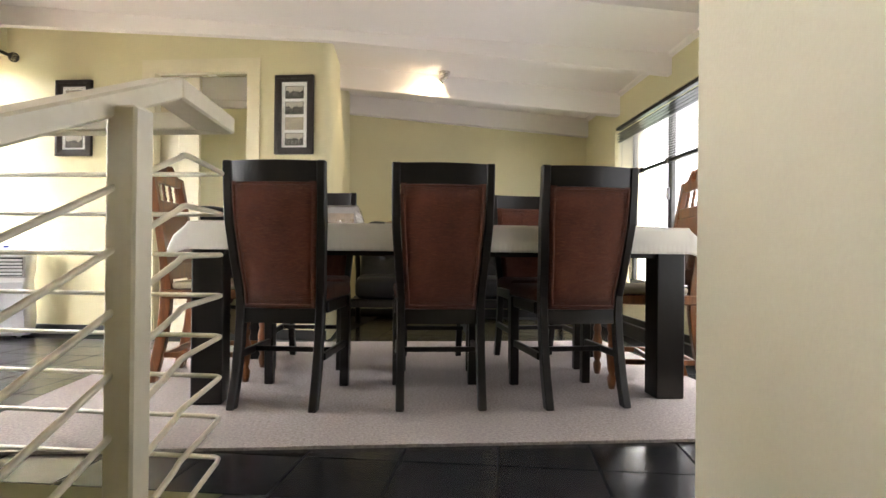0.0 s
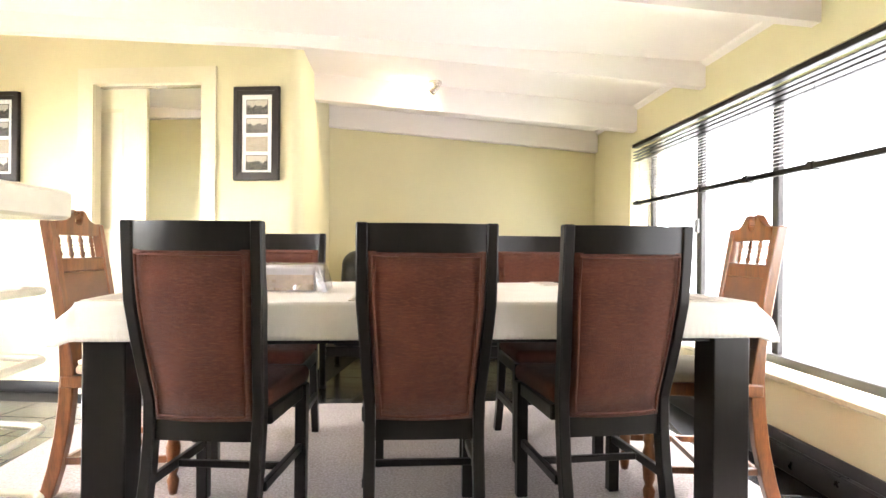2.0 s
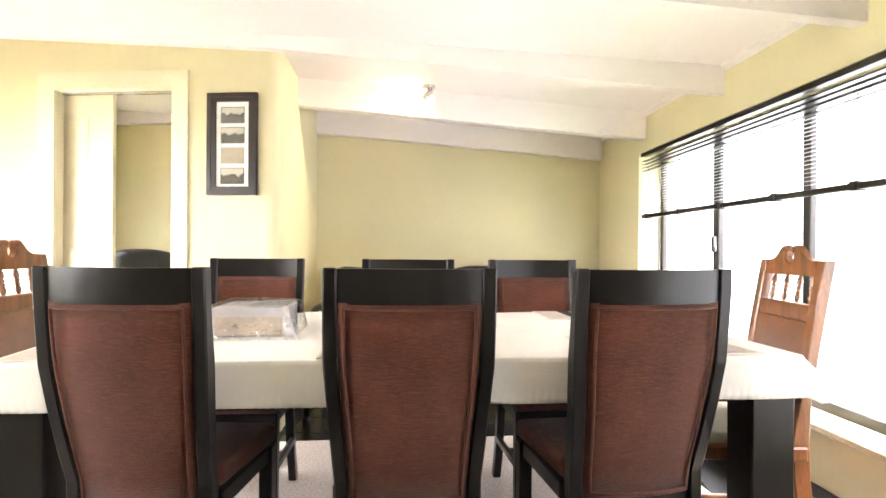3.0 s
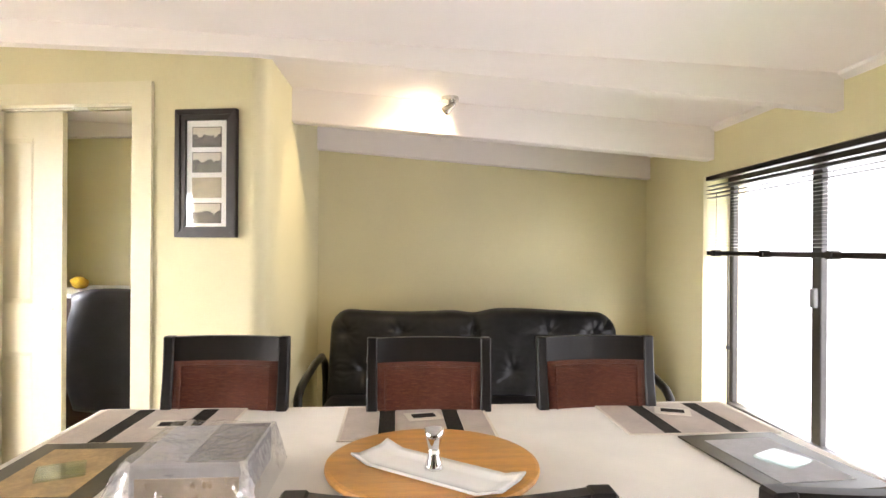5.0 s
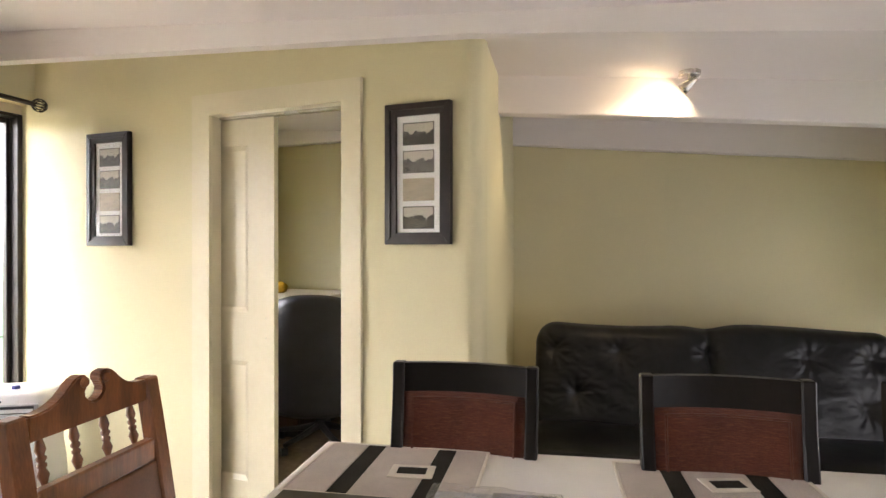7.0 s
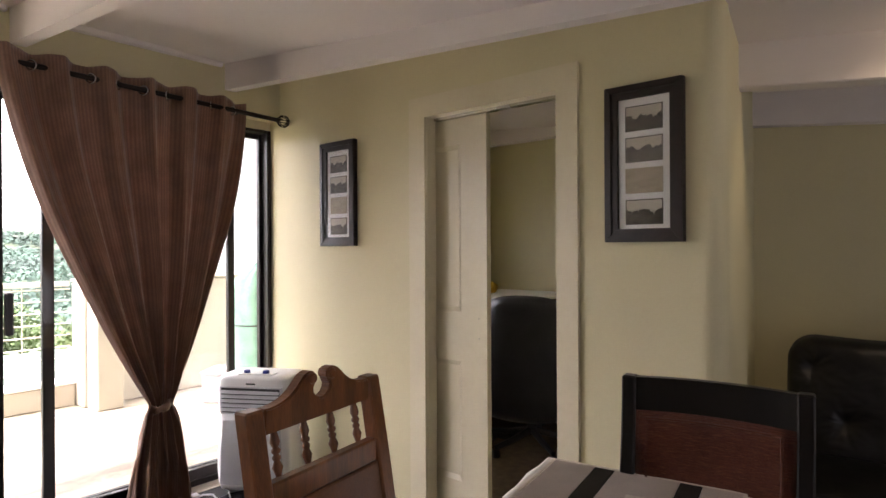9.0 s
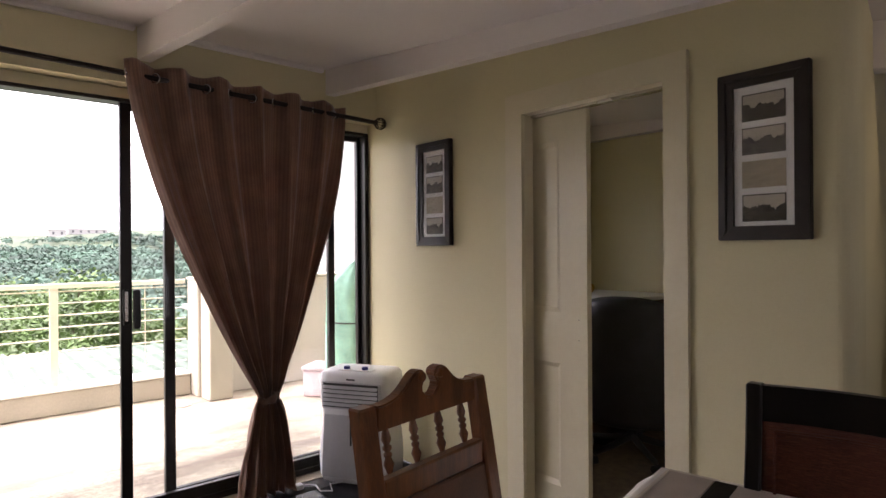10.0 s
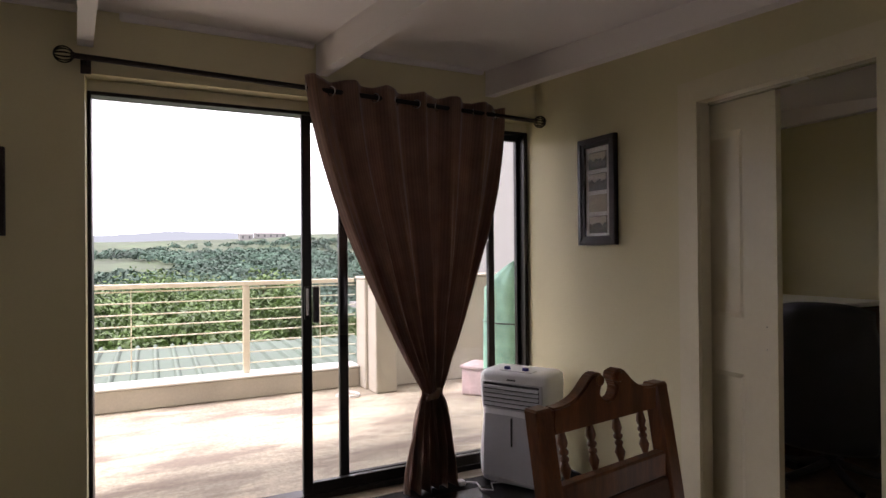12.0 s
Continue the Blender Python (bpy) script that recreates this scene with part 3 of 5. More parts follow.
def tablecloth():
    bm = bmesh.new()
    X0, X1, Y0, Y1 = -0.037, 2.05, -0.02, 1.155
    drop = 0.115
    nx, ny, k = 300, 170, 8
    # grid that wraps over the edges
    xs = [X0 - drop * (1 - i / k) for i in range(k)] + [X0 + (X1 - X0) * i / nx for i in range(nx + 1)] + [X1 + drop * (i + 1) / k for i in range(k)]
    ys = [Y0 - drop * (1 - i / k) for i in range(k)] + [Y0 + (Y1 - Y0) * i / ny for i in range(ny + 1)] + [Y1 + drop * (i + 1) / k for i in range(k)]

    def place(x, y):
        ox = X0 - x if x < X0 else (x - X1 if x > X1 else 0.0)
        oy = Y0 - y if y < Y0 else (y - Y1 if y > Y1 else 0.0)
        cx, cy = min(max(x, X0), X1), min(max(y, Y0), Y1)
        sx = -1 if x < X0 else 1
        sy = -1 if y < Y0 else 1
        d = math.hypot(ox, oy)
        z = TOP + 0.0018 * noise.noise((x * 3, y * 3, 0)) + 0.001
        if d == 0:
            return (x, y, z)
        corner = ox > 0 and oy > 0
        f = d / drop
        out = 0.010 * min(1, f * 2) + (0.055 * f ** 0.6 * min(1, ox / 0.05) if ox > 0 else 0.006 * f)
        wave = (0.017 if ox > 0 else 0.003) * f * math.sin(9 * (cx * 2.3 + cy * 3.1)) + 0.007 * max(0, f - 0.65) * math.sin(cx * 300 + cy * 300) + ((0.02 if ox > 0 else 0.004) * f * noise.noise((x * 9, y * 13, 3)))
        nxv, nyv = sx * ox / d, sy * oy / d
        fall = min(d, drop * 1.15)
        r = 0.012
        zz = TOP - (fall - r * 0.4 if fall > r else fall * fall / (2 * r))
        o = out + wave + (0.03 * f if corner else 0)
        return (cx + nxv * o, cy + nyv * (0.012 if corner else o), zz)

    g = [[bm.verts.new(place(x, y)) for y in ys] for x in xs]
    for i in range(len(xs) - 1):
        for j in range(len(ys) - 1):
            bm.faces.new((g[i][j], g[i + 1][j], g[i + 1][j + 1], g[i][j + 1]))
    bmesh.ops.recalc_face_normals(bm, faces=bm.faces)
    ob = part("tablecloth", bm, LINEN, smooth=True, m=TABLE)
    s = ob.modifiers.new("thick", "SOLIDIFY")
    s.thickness, s.offset = 0.002, 1
    tagged(ob, "cream linen tablecloth with a stitched hem over the dining table", "tablecloth")


tablecloth()


# ---- upholstered dining chairs ----
def dining_chair():
    c = thing("dining_chair", "tall espresso dining chair with maroon chenille upholstery", "chair", group="chairs along the table")

    def back_y(z):
        t = (z - 0.45) / 0.535
        return 0.095 * (1 - t) ** 1.7 if t > 0 else 0.095 - 0.09 * (t / 0.84) ** 2

    def half(z):
        return 0.176 + 0.024 * max(0, min(1, (z - 0.42) / 0.35)) if z > 0.42 else 0.176

    for s in (-1, 1):
        st = [(s * (half(z) - 0.013), back_y(z), z, 0.045 if z < 0.85 else 0.035) for z in (0.0, 0.12, 0.25, 0.36, 0.45, 0.55, 0.65, 0.75, 0.85, 0.93, 0.985)]
        part("back_post", post_bar(st, 0.034, 0.004), EBONY, c)

    def bowed(z0, z1, t0, t1, inset, bow, n=10, off=0.0):
        bm = bmesh.new()
        rows = []
        nz = 6
        for k in range(nz + 1):
            z = z0 + (z1 - z0) * k / nz
            w = half(z) - inset
            row = []
            for i in range(n + 1):
                a = -1 + 2 * i / n
                y = back_y(z) + off - bow * (1 - a * a)
                puff = t1 * (1 - a ** 6) * (1 - (2 * k / nz - 1) ** 6)
                row.append((bm.verts.new((a * w, y - t0 / 2 - puff, z)), bm.verts.new((a * w, y + t0 / 2 + puff, z))))
            rows.append(row)
        for k in range(nz):
            for i in range(n):
                bm.faces.new([rows[k][i][0], rows[k][i + 1][0], rows[k + 1][i + 1][0], rows[k + 1][i][0]])
                bm.faces.new([rows[k][i][1], rows[k + 1][i][1], rows[k + 1][i + 1][1], rows[k][i + 1][1]])
        for k in range(nz):
            for i in (0, n):
                bm.faces.new([rows[k][i][0], rows[k + 1][i][0], rows[k + 1][i][1], rows[k][i][1]])
        for i in range(n):
            for k in (0, nz):
                bm.faces.new([rows[k][i][0], rows[k][i][1], rows[k][i + 1][1], rows[k][i + 1][0]])
        bmesh.ops.recalc_face_normals(bm, faces=bm.faces)
        return bm

    part("top_rail", bowed(0.899, 0.983, 0.022, 0, 0.030, 0.028, 32), EBONY, c)
    part("lower_rail", bowed(0.335, 0.395, 0.022, 0, 0.030, 0.004), EBONY, c)
    back = part("backrest", bowed(0.397, 0.903, 0.026, 0.008, 0.031, 0.022), MAROON, c, smooth=True)
    for s in (-1, 1):
        path = [(s * (half(z) - 0.046), back_y(z) - 0.024 - 0.003, z) for z in [0.412 + 0.478 * i / 10 for i in range(11)]]
        part("piping", tube(path, 0.004, 6), MAROON, back)
        path = [(s * (half(z) - 0.058), back_y(z) + 0.0165, z) for z in [0.50 + 0.388 * i / 10 for i in range(11)]]
        part("piping", tube(path, 0.0035, 6), MAROON, back)
    path = [((half(0.888) - 0.058) * a, back_y(0.888) + 0.0185 - 0.022 * (1 - a * a), 0.888) for a in [-1 + 0.2 * i for i in range(11)]]
    part("piping", tube(path, 0.0035, 6), MAROON, back)
    for z in (0.412, 0.89):
        path = [((half(z) - 0.046) * a, back_y(z) - 0.024 - 0.003 - 0.022 * (1 - a * a), z) for a in [-1 + 0.2 * i for i in range(11)]]
        part("piping", tube(path, 0.004, 6), MAROON, back)
    seat = bx(-0.2, 0.2, 0.122, 0.50, 0.425, 0.485, 0.022, seg=3)
    for v in seat.verts:
        if v.co.z > 0.46:
            v.co.z += 0.015 * (1 - (v.co.x / 0.2) ** 2) * (1 - ((v.co.y - 0.285) / 0.22) ** 2)
        v.co.x *= 0.93 + 0.15 * (v.co.y - 0.07)
    part("seat", seat, MAROON, c, smooth=True)
    part("seat_frame", bx(-0.19, 0.19, 0.125, 0.49, 0.375, 0.424, 0.004), EBONY, c)
    for s in (-1, 1):
        part("leg", post_bar([(s * 0.178, 0.462, 0.0, 0.036), (s * 0.18, 0.462, 0.424, 0.045)], 0.04, 0.003), EBONY, c)
        part("stretcher", bx(s * 0.176 - 0.01, s * 0.176 + 0.01, 0.09, 0.445, 0.185, 0.215, 0.003), EBONY, c)
    part("stretcher", bx(-0.165, 0.165, 0.25, 0.27, 0.19, 0.212, 0.003), EBONY, c)
    return c


def seat_pose(x, y, deg, z=0.0125):
    return pose(x, y, z, 0, 0, deg)


first = dining_chair()
first.matrix_basis = seat_pose(-0.613, 2.515, 2) @ Matrix.Diagonal((1, 1, 0.992, 1))
for x, y, deg in ((0.041, 2.611, 10), (0.625, 2.722, 15), (-0.811, 3.765, 188), (-0.15, 3.84, 190), (0.402, 3.96, 193)):
    copy_thing(first, seat_pose(x, y, deg))


# ---- carved end chairs ----
def end_chair():
    c = thing("carved_chair", "orange varnished wooden chair with carved crest and spindles", "chair", group="chairs at the table ends")
    W = 0.198

    def by(z):
        return 0.10 - 0.0 * z - 0.085 * max(0, (z - 0.45) / 0.55) ** 1.2 - 0.07 * max(0, (0.45 - z) / 0.45) ** 2

    for s in (-1, 1):
        st = [(s * (W - 0.02), by(z), z, 0.05 if z < 0.5 else 0.036) for z in (0, 0.1, 0.22, 0.34, 0.45, 0.56, 0.68, 0.8, 0.9, 0.985)]
        part("back_post", post_bar(st, 0.042, 0.004), OAK, c)
    # crest rail: two scrolls that curl over a dip
    half = [(0.0, 0.974), (0.010, 0.976), (0.020, 0.983), (0.0255, 0.993), (0.023, 1.003), (0.016, 1.009), (0.0135, 1.018), (0.018, 1.028), (0.030, 1.034), (0.046, 1.031), (0.060, 1.021), (0.076, 1.006), (0.094, 0.994), (0.115, 0.987), (0.135, 0.984), (0.157, 0.984)]
    pts = [(-0.157, 0.935), (0.157, 0.935)] + half[::-1] + [(-x, z) for x, z in half[1:]]
    bm = extrude_poly(pts, -0.014, 0.014, 0.0035, m=Matrix.Translation((0, by(0.95), 0.0)) @ pose(0, 0, 0, 90))
    crest = part("crest_rail", bm, OAK, c)
    for s in (-1, 1):
        bm = lathe([(0.0, -0.019), (0.008, -0.019), (0.011, -0.016), (0.011, 0.016), (0.008, 0.019), (0.0, 0.019)], 14, m=pose(s * 0.029, by(0.95), 1.018, 90))
        part("scroll", bm, OAK, crest, smooth=False)
    part("mid_rail", bx(-0.158, 0.158, by(0.825) - 0.013, by(0.825) + 0.013, 0.798, 0.85, 0.004), OAK, c)
    prof = [(0.006, 0), (0.008, 0.008), (0.0125, 0.022), (0.007, 0.036), (0.010, 0.040), (0.010, 0.045), (0.006, 0.049), (0.011, 0.055), (0.011, 0.060), (0.007, 0.064), (0.012, 0.076), (0.009, 0.092), (0.006, 0.104)]
    for x in (-0.12, -0.04, 0.04, 0.12):
        part("spindle", lathe(prof, 12, m=Matrix.Translation((x, (by(0.85) + by(0.935)) / 2, 0.847)) @ pose(0, 0, 0, 9) @ Matrix.Scale(0.865, 4)), OAK, c, smooth=True)
    part("back_panel", hull8([(x, by(z) + d, z) for z in (0.548, 0.7985) for x, d in ((-0.163, -0.012), (0.163, -0.012), (0.163, 0.012), (-0.163, 0.012))], 0.004), HIDE, c, "brown leather back panel")
    part("lower_rail", bx(-0.163, 0.163, by(0.52) - 0.012, by(0.52) + 0.012, 0.475, 0.549, 0.003), OAK, c)
    part("seat_frame", bx(-0.205, 0.205, 0.08, 0.50, 0.39, 0.435, 0.006), OAK, c)
    part("seat", bx(-0.195, 0.195, 0.125, 0.495, 0.4355, 0.47, 0.015, seg=3), CREAM, c, "cream padded seat", smooth=True)
    leg = [(0.014, 0), (0.018, 0.02), (0.022, 0.05), (0.013, 0.07), (0.02, 0.09), (0.026, 0.17), (0.016, 0.21), (0.021, 0.225), (0.021, 0.24), (0.016, 0.25), (0.024, 0.28), (0.024, 0.389)]
    for s in (-1, 1):
        part("leg", lathe(leg, 14, m=Matrix.Translation((s * 0.175, 0.465, 0))), OAK, c, smooth=True)
        part("stretcher", bx(s * 0.18 - 0.009, s * 0.18 + 0.009, 0.09, 0.445, 0.115, 0.14, 0.003), OAK, c)
    part("stretcher", bx(-0.17, 0.17, 0.085, 0.103, 0.115, 0.14, 0.003), OAK, c)
    part("stretcher", bx(-0.171, 0.171, 0.26, 0.278, 0.115, 0.139, 0.003), OAK, c)
    return c


end1 = end_chair()
end1.matrix_basis = seat_pose(-1.424, 3.085, -80) @ Matrix.Diagonal((1, 1, 1.01, 1))
end2 = copy_thing(end1, seat_pose(1.243, 3.29, 92))


# ---- things on the table ----
MATB = ribbed("beige woven mat", (0.62, 0.54, 0.47), 160, "Y", 0.0012, wobble=1.5, sheen=0.0, var=0.1)
MATD = ribbed("dark woven stripe", (0.035, 0.03, 0.022), 160, "Y", 0.0012, wobble=1.5, sheen=0.0)
OLIVE = mat("dark olive board", (0.05, 0.042, 0.022), 0.4, var=0.2)
TAN = mat("tan board print", (0.38, 0.26, 0.12), 0.5, var=0.25, scale=14)
BAMBOO = mat("honey varnished wood", (0.52, 0.25, 0.05), 0.35, var=0.2, scale=4, fine=40, stretch=(1, 9, 1), coat=0.2)
PORC = mat("white glazed china", (0.8, 0.8, 0.78), 0.12, var=0.02, bump=0.03)
GLASSC = glass("pale green coaster glass", (0.86, 0.94, 0.91), 0.12)
GREYB = mat("grey fabric box", (0.44, 0.435, 0.45), 0.8, var=0.09, scale=14)
WRAP = glass("clear plastic wrap", (0.97, 0.97, 0.98), 0.14)
CRUMPLE = mat("crumpled clear plastic film", (0.55, 0.53, 0.52), 0.16, var=0.25, scale=16, bump=0.9, fine=40, spec=0.9, dist=0.006)
CREASED = glass("creased plastic wrap", (0.95, 0.95, 0.96), 0.24, 0.18)
PAPER = mat("cream card", (0.70, 0.64, 0.54), 0.8, var=0.06)


def on_table(tx, ty, z=TOP + 0.0045, deg=0.0):
    return TABLE @ pose(tx, ty, z, 0, 0, deg)


def placemat(tx, ty, deg, w=0.435, d=0.325):
    p = thing("placemat", "beige woven placemat with two dark stripes on the tablecloth", "placemat", on_table(tx, ty, deg=deg), "striped placemats")
    xs = [-w / 2, -0.115, -0.065, 0.085, 0.135, w / 2]
    for i, (a, b) in enumerate(zip(xs, xs[1:])):
        dark = i in (1, 3)
        part("stripe" if dark else "panel", bx(a + 0.0006, b - 0.0006, -d / 2, d / 2, 0, 0.003, 0.001), MATD if dark else MATB, p)
    for s in (-1, 1):
        part("border", bx(-w / 2 - 0.008, w / 2 + 0.008, s * (d / 2 + 0.0045) - 0.0042, s * (d / 2 + 0.0045) + 0.0042, 0, 0.0036, 0.001), PAPER, p)
        part("border", bx(s * (w / 2 + 0.0045) - 0.004, s * (w / 2 + 0.0045) + 0.004, -d / 2, d / 2, 0, 0.0036, 0.001), PAPER, p)


def coaster(tx, ty, deg, z=TOP + 0.0085):
    c = thing("coaster", "small cream woven coaster with a dark band on a placemat", "coaster", on_table(tx, ty, z, deg), "woven coasters")
    part("edge", bx(-0.055, 0.055, -0.04, 0.04, 0, 0.003, 0.001), PAPER, c)
    part("band", bx(-0.036, 0.036, -0.02, 0.02, 0.0031, 0.0042), MATD, c)


placemat(0.205, 0.968, -1)
placemat(0.977, 0.952, 0)
placemat(1.805, 0.957, -1)
placemat(0.19, 0.17, 3)
placemat(0.975, 0.155, -2)
placemat(1.72, 0.16, 0)
coaster(0.257, 0.955, 3)
coaster(1.0, 1.0, 12)
coaster(1.81, 1.01, -22)


def end_mat(tx, ty, deg, glassy):
    m = thing("board_mat", "dark bordered board placemat with a tan centre", "placemat", on_table(tx, ty, deg=deg), "board placemats")
    part("board", bx(-0.145, 0.145, -0.20, 0.20, 0, 0.005, 0.0015), OLIVE, m)
    part("picture", bx(-0.095, 0.095, -0.15, 0.15, 0.0051, 0.006), TAN if glassy else GREYB, m)
    g = thing("glass_coaster", "pale green glass coaster lying on the board placemat", "coaster", on_table(tx + 0.01, ty - 0.02, TOP + 0.012, deg + 25), "glass coasters")
    part("plate", bx(-0.05, 0.05, -0.05, 0.05, 0, 0.008, 0.003), GLASSC, g).visible_shadow = False


end_mat(0.135, 0.60, 0, True)
end_mat(1.865, 0.575, 4, False)

susan = thing("lazy_susan", "round honey coloured wooden turntable on the tablecloth", "turntable", on_table(0.998, 0.54, TOP + 0.0045))
part("foot", lathe([(0.0, 0), (0.09, 0), (0.09, 0.012), (0.0, 0.012)], 24), BAMBOO, susan)
part("disc", lathe([(0.0, 0.0125), (0.238, 0.0125), (0.248, 0.018), (0.25, 0.024), (0.248, 0.030), (0.24, 0.033), (0.0, 0.033)], 64), BAMBOO, susan)


def tray():
    t = thing("serving_plate", "white rectangular china plate on the wooden turntable", "plate", pose(-0.05, 3.20, TOP + 0.0385, 0, 0, -28))
    bm = bmesh.new()
    n, k = 24, 10
    g = []
    for i in range(n + 1):
        row = []
        for j in range(k + 1):
            a, b = -1 + 2 * i / n, -1 + 2 * j / k
            lift = max(0, abs(a) - 0.75) * 0.06 + max(0, abs(b) - 0.6) * 0.02
            row.append(bm.verts.new((a * 0.19, b * 0.065, 0.001 + lift)))
        g.append(row)
    for i in range(n):
        for j in range(k):
            bm.faces.new((g[i][j], g[i + 1][j], g[i + 1][j + 1], g[i][j + 1]))
    bmesh.ops.recalc_face_normals(bm, faces=bm.faces)
    d = part("dish", bm, PORC, t, smooth=True)
    md = d.modifiers.new("thick", "SOLIDIFY")
    md.thickness, md.offset = 0.005, 1


tray()
cup = thing("egg_cup", "polished steel egg cup standing on the white plate", "cup", pose(-0.053, 3.205, TOP + 0.0448) @ Matrix.Scale(0.82, 4))
part("bowl", lathe([(0.0, 0.052), (0.0145, 0.052), (0.017, 0.062), (0.021, 0.080), (0.0265, 0.108), (0.0245, 0.108), (0.019, 0.082), (0.0, 0.066)], 24), CHROME, cup, smooth=True)
part("stem", lathe([(0.0, 0), (0.0255, 0), (0.026, 0.004), (0.021, 0.018), (0.016, 0.04), (0.0145, 0.0515), (0.0, 0.0515)], 24), CHROME, cup, smooth=True)


def wrapped_box():
    b = thing("wrapped_box", "grey fabric box in crumpled clear plastic wrap", "package", on_table(0.49, 0.505, TOP + 0.0055))
    H = 0.09
    part("box", bx(-0.115, 0.115, -0.12, 0.15, 0, H, 0.008, seg=2), GREYB, b)
    part("lid_band", bx(-0.005, 0.113, -0.115, 0.148, H + 0.0002, H + 0.002, 0.0005), mat("mid grey cloth", (0.27, 0.265, 0.275), 0.8, var=0.09, scale=14), b, "darker grey band")
    # wrap draped over the box, tucked in at the near end
    bm = bmesh.new()
    n, k = 90, 120
    g = []
    for i in range(n + 1):
        row = []
        for j in range(k + 1):
            a, c = -1 + 2 * i / n, -1 + 2 * j / k
            side = max(0, abs(a) - 0.70) / 0.30
            near, far = max(0, -c - 0.62) / 0.38, max(0, c - 0.86) / 0.14
            crum = 0.006 * noise.noise((a * 3, c * 3, 1.0)) + 0.004 * abs(noise.noise((a * 8, c * 7, 4.0))) + 0.002 * noise.noise((a * 19, c * 17, 2.0))
            ridge = 0.022 * abs(noise.noise((a * 5, c * 9, 3.0))) + 0.012 * abs(noise.noise((a * 13, c * 21, 6.0)))
            fold = min(1.0, 2.5 * (side + near)) * ridge
            hgt = (H + 0.008 + crum) * (1 - side) * (1 - near ** 1.4) * (1 - far * 0.97) + fold * (1 - side) * (1 - near)
            x = math.copysign(0.124 * min(1, abs(a) / 0.70) + 0.028 * side, a) + crum * 0.8 * side
            y = -0.13 - 0.04 * near if near > 0 else (0.155 + 0.012 * far if far > 0 else -0.13 + 0.285 * (c + 0.62) / 1.48)
            row.append(bm.verts.new((x * (1 + 0.14 * near), y + (2.2 * crum - 0.03) * near - fold * near * 1.2, max(0.001, hgt + 0.004 * abs(noise.noise((a * 9, c * 9, 8))) * (side + near)))))
        g.append(row)
    for i in range(n):
        for j in range(k):
            bm.faces.new((g[i][j], g[i + 1][j], g[i + 1][j + 1], g[i][j + 1]))
    part("card", bx(-0.10, 0.105, -0.1235, -0.1205, 0.004, 0.062, 0.0008), mat("tan packing card", (0.42, 0.32, 0.22), 0.8, var=0.25, scale=16), b, "tan card under the wrap")
    # creases where the film is folded twice
    rnd = random.Random(7)
    o = part("wrap", bm, WRAP, b, "crumpled clear plastic", smooth=True)
    o.data.materials.append(CREASED)
    for p in o.data.polygons:
        p.material_index = 1 if p.center.y < -0.126 or abs(p.center.x) > 0.121 else 0
    o.visible_shadow = False
    for sx in (-1, 1):
        fold = bmesh.new()
        rows = []
        for i in range(15):
            t = i / 14
            y = -0.165 + 0.05 * t
            w = 0.012 + 0.02 * (1 - t) + 0.006 * rnd.random()
            z = 0.004 + 0.09 * t
            x = sx * (0.135 - 0.025 * t)
            rows.append([fold.verts.new((x + sx * (w * (q - 0.3)), y - 0.004 * math.sin(q * 3 + i) - 0.006, z + 0.003 * rnd.random())) for q in (0, 0.35, 0.7, 1.0)])
        for r0, r1 in zip(rows, rows[1:]):
            for q in range(3):
                fold.faces.new((r0[q], r0[q + 1], r1[q + 1], r1[q]))
        f = part("fold", fold, CRUMPLE, b, "white creased fold of plastic", smooth=False)
        md = f.modifiers.new("thick", "SOLIDIFY")
        md.thickness = 0.0015


wrapped_box()


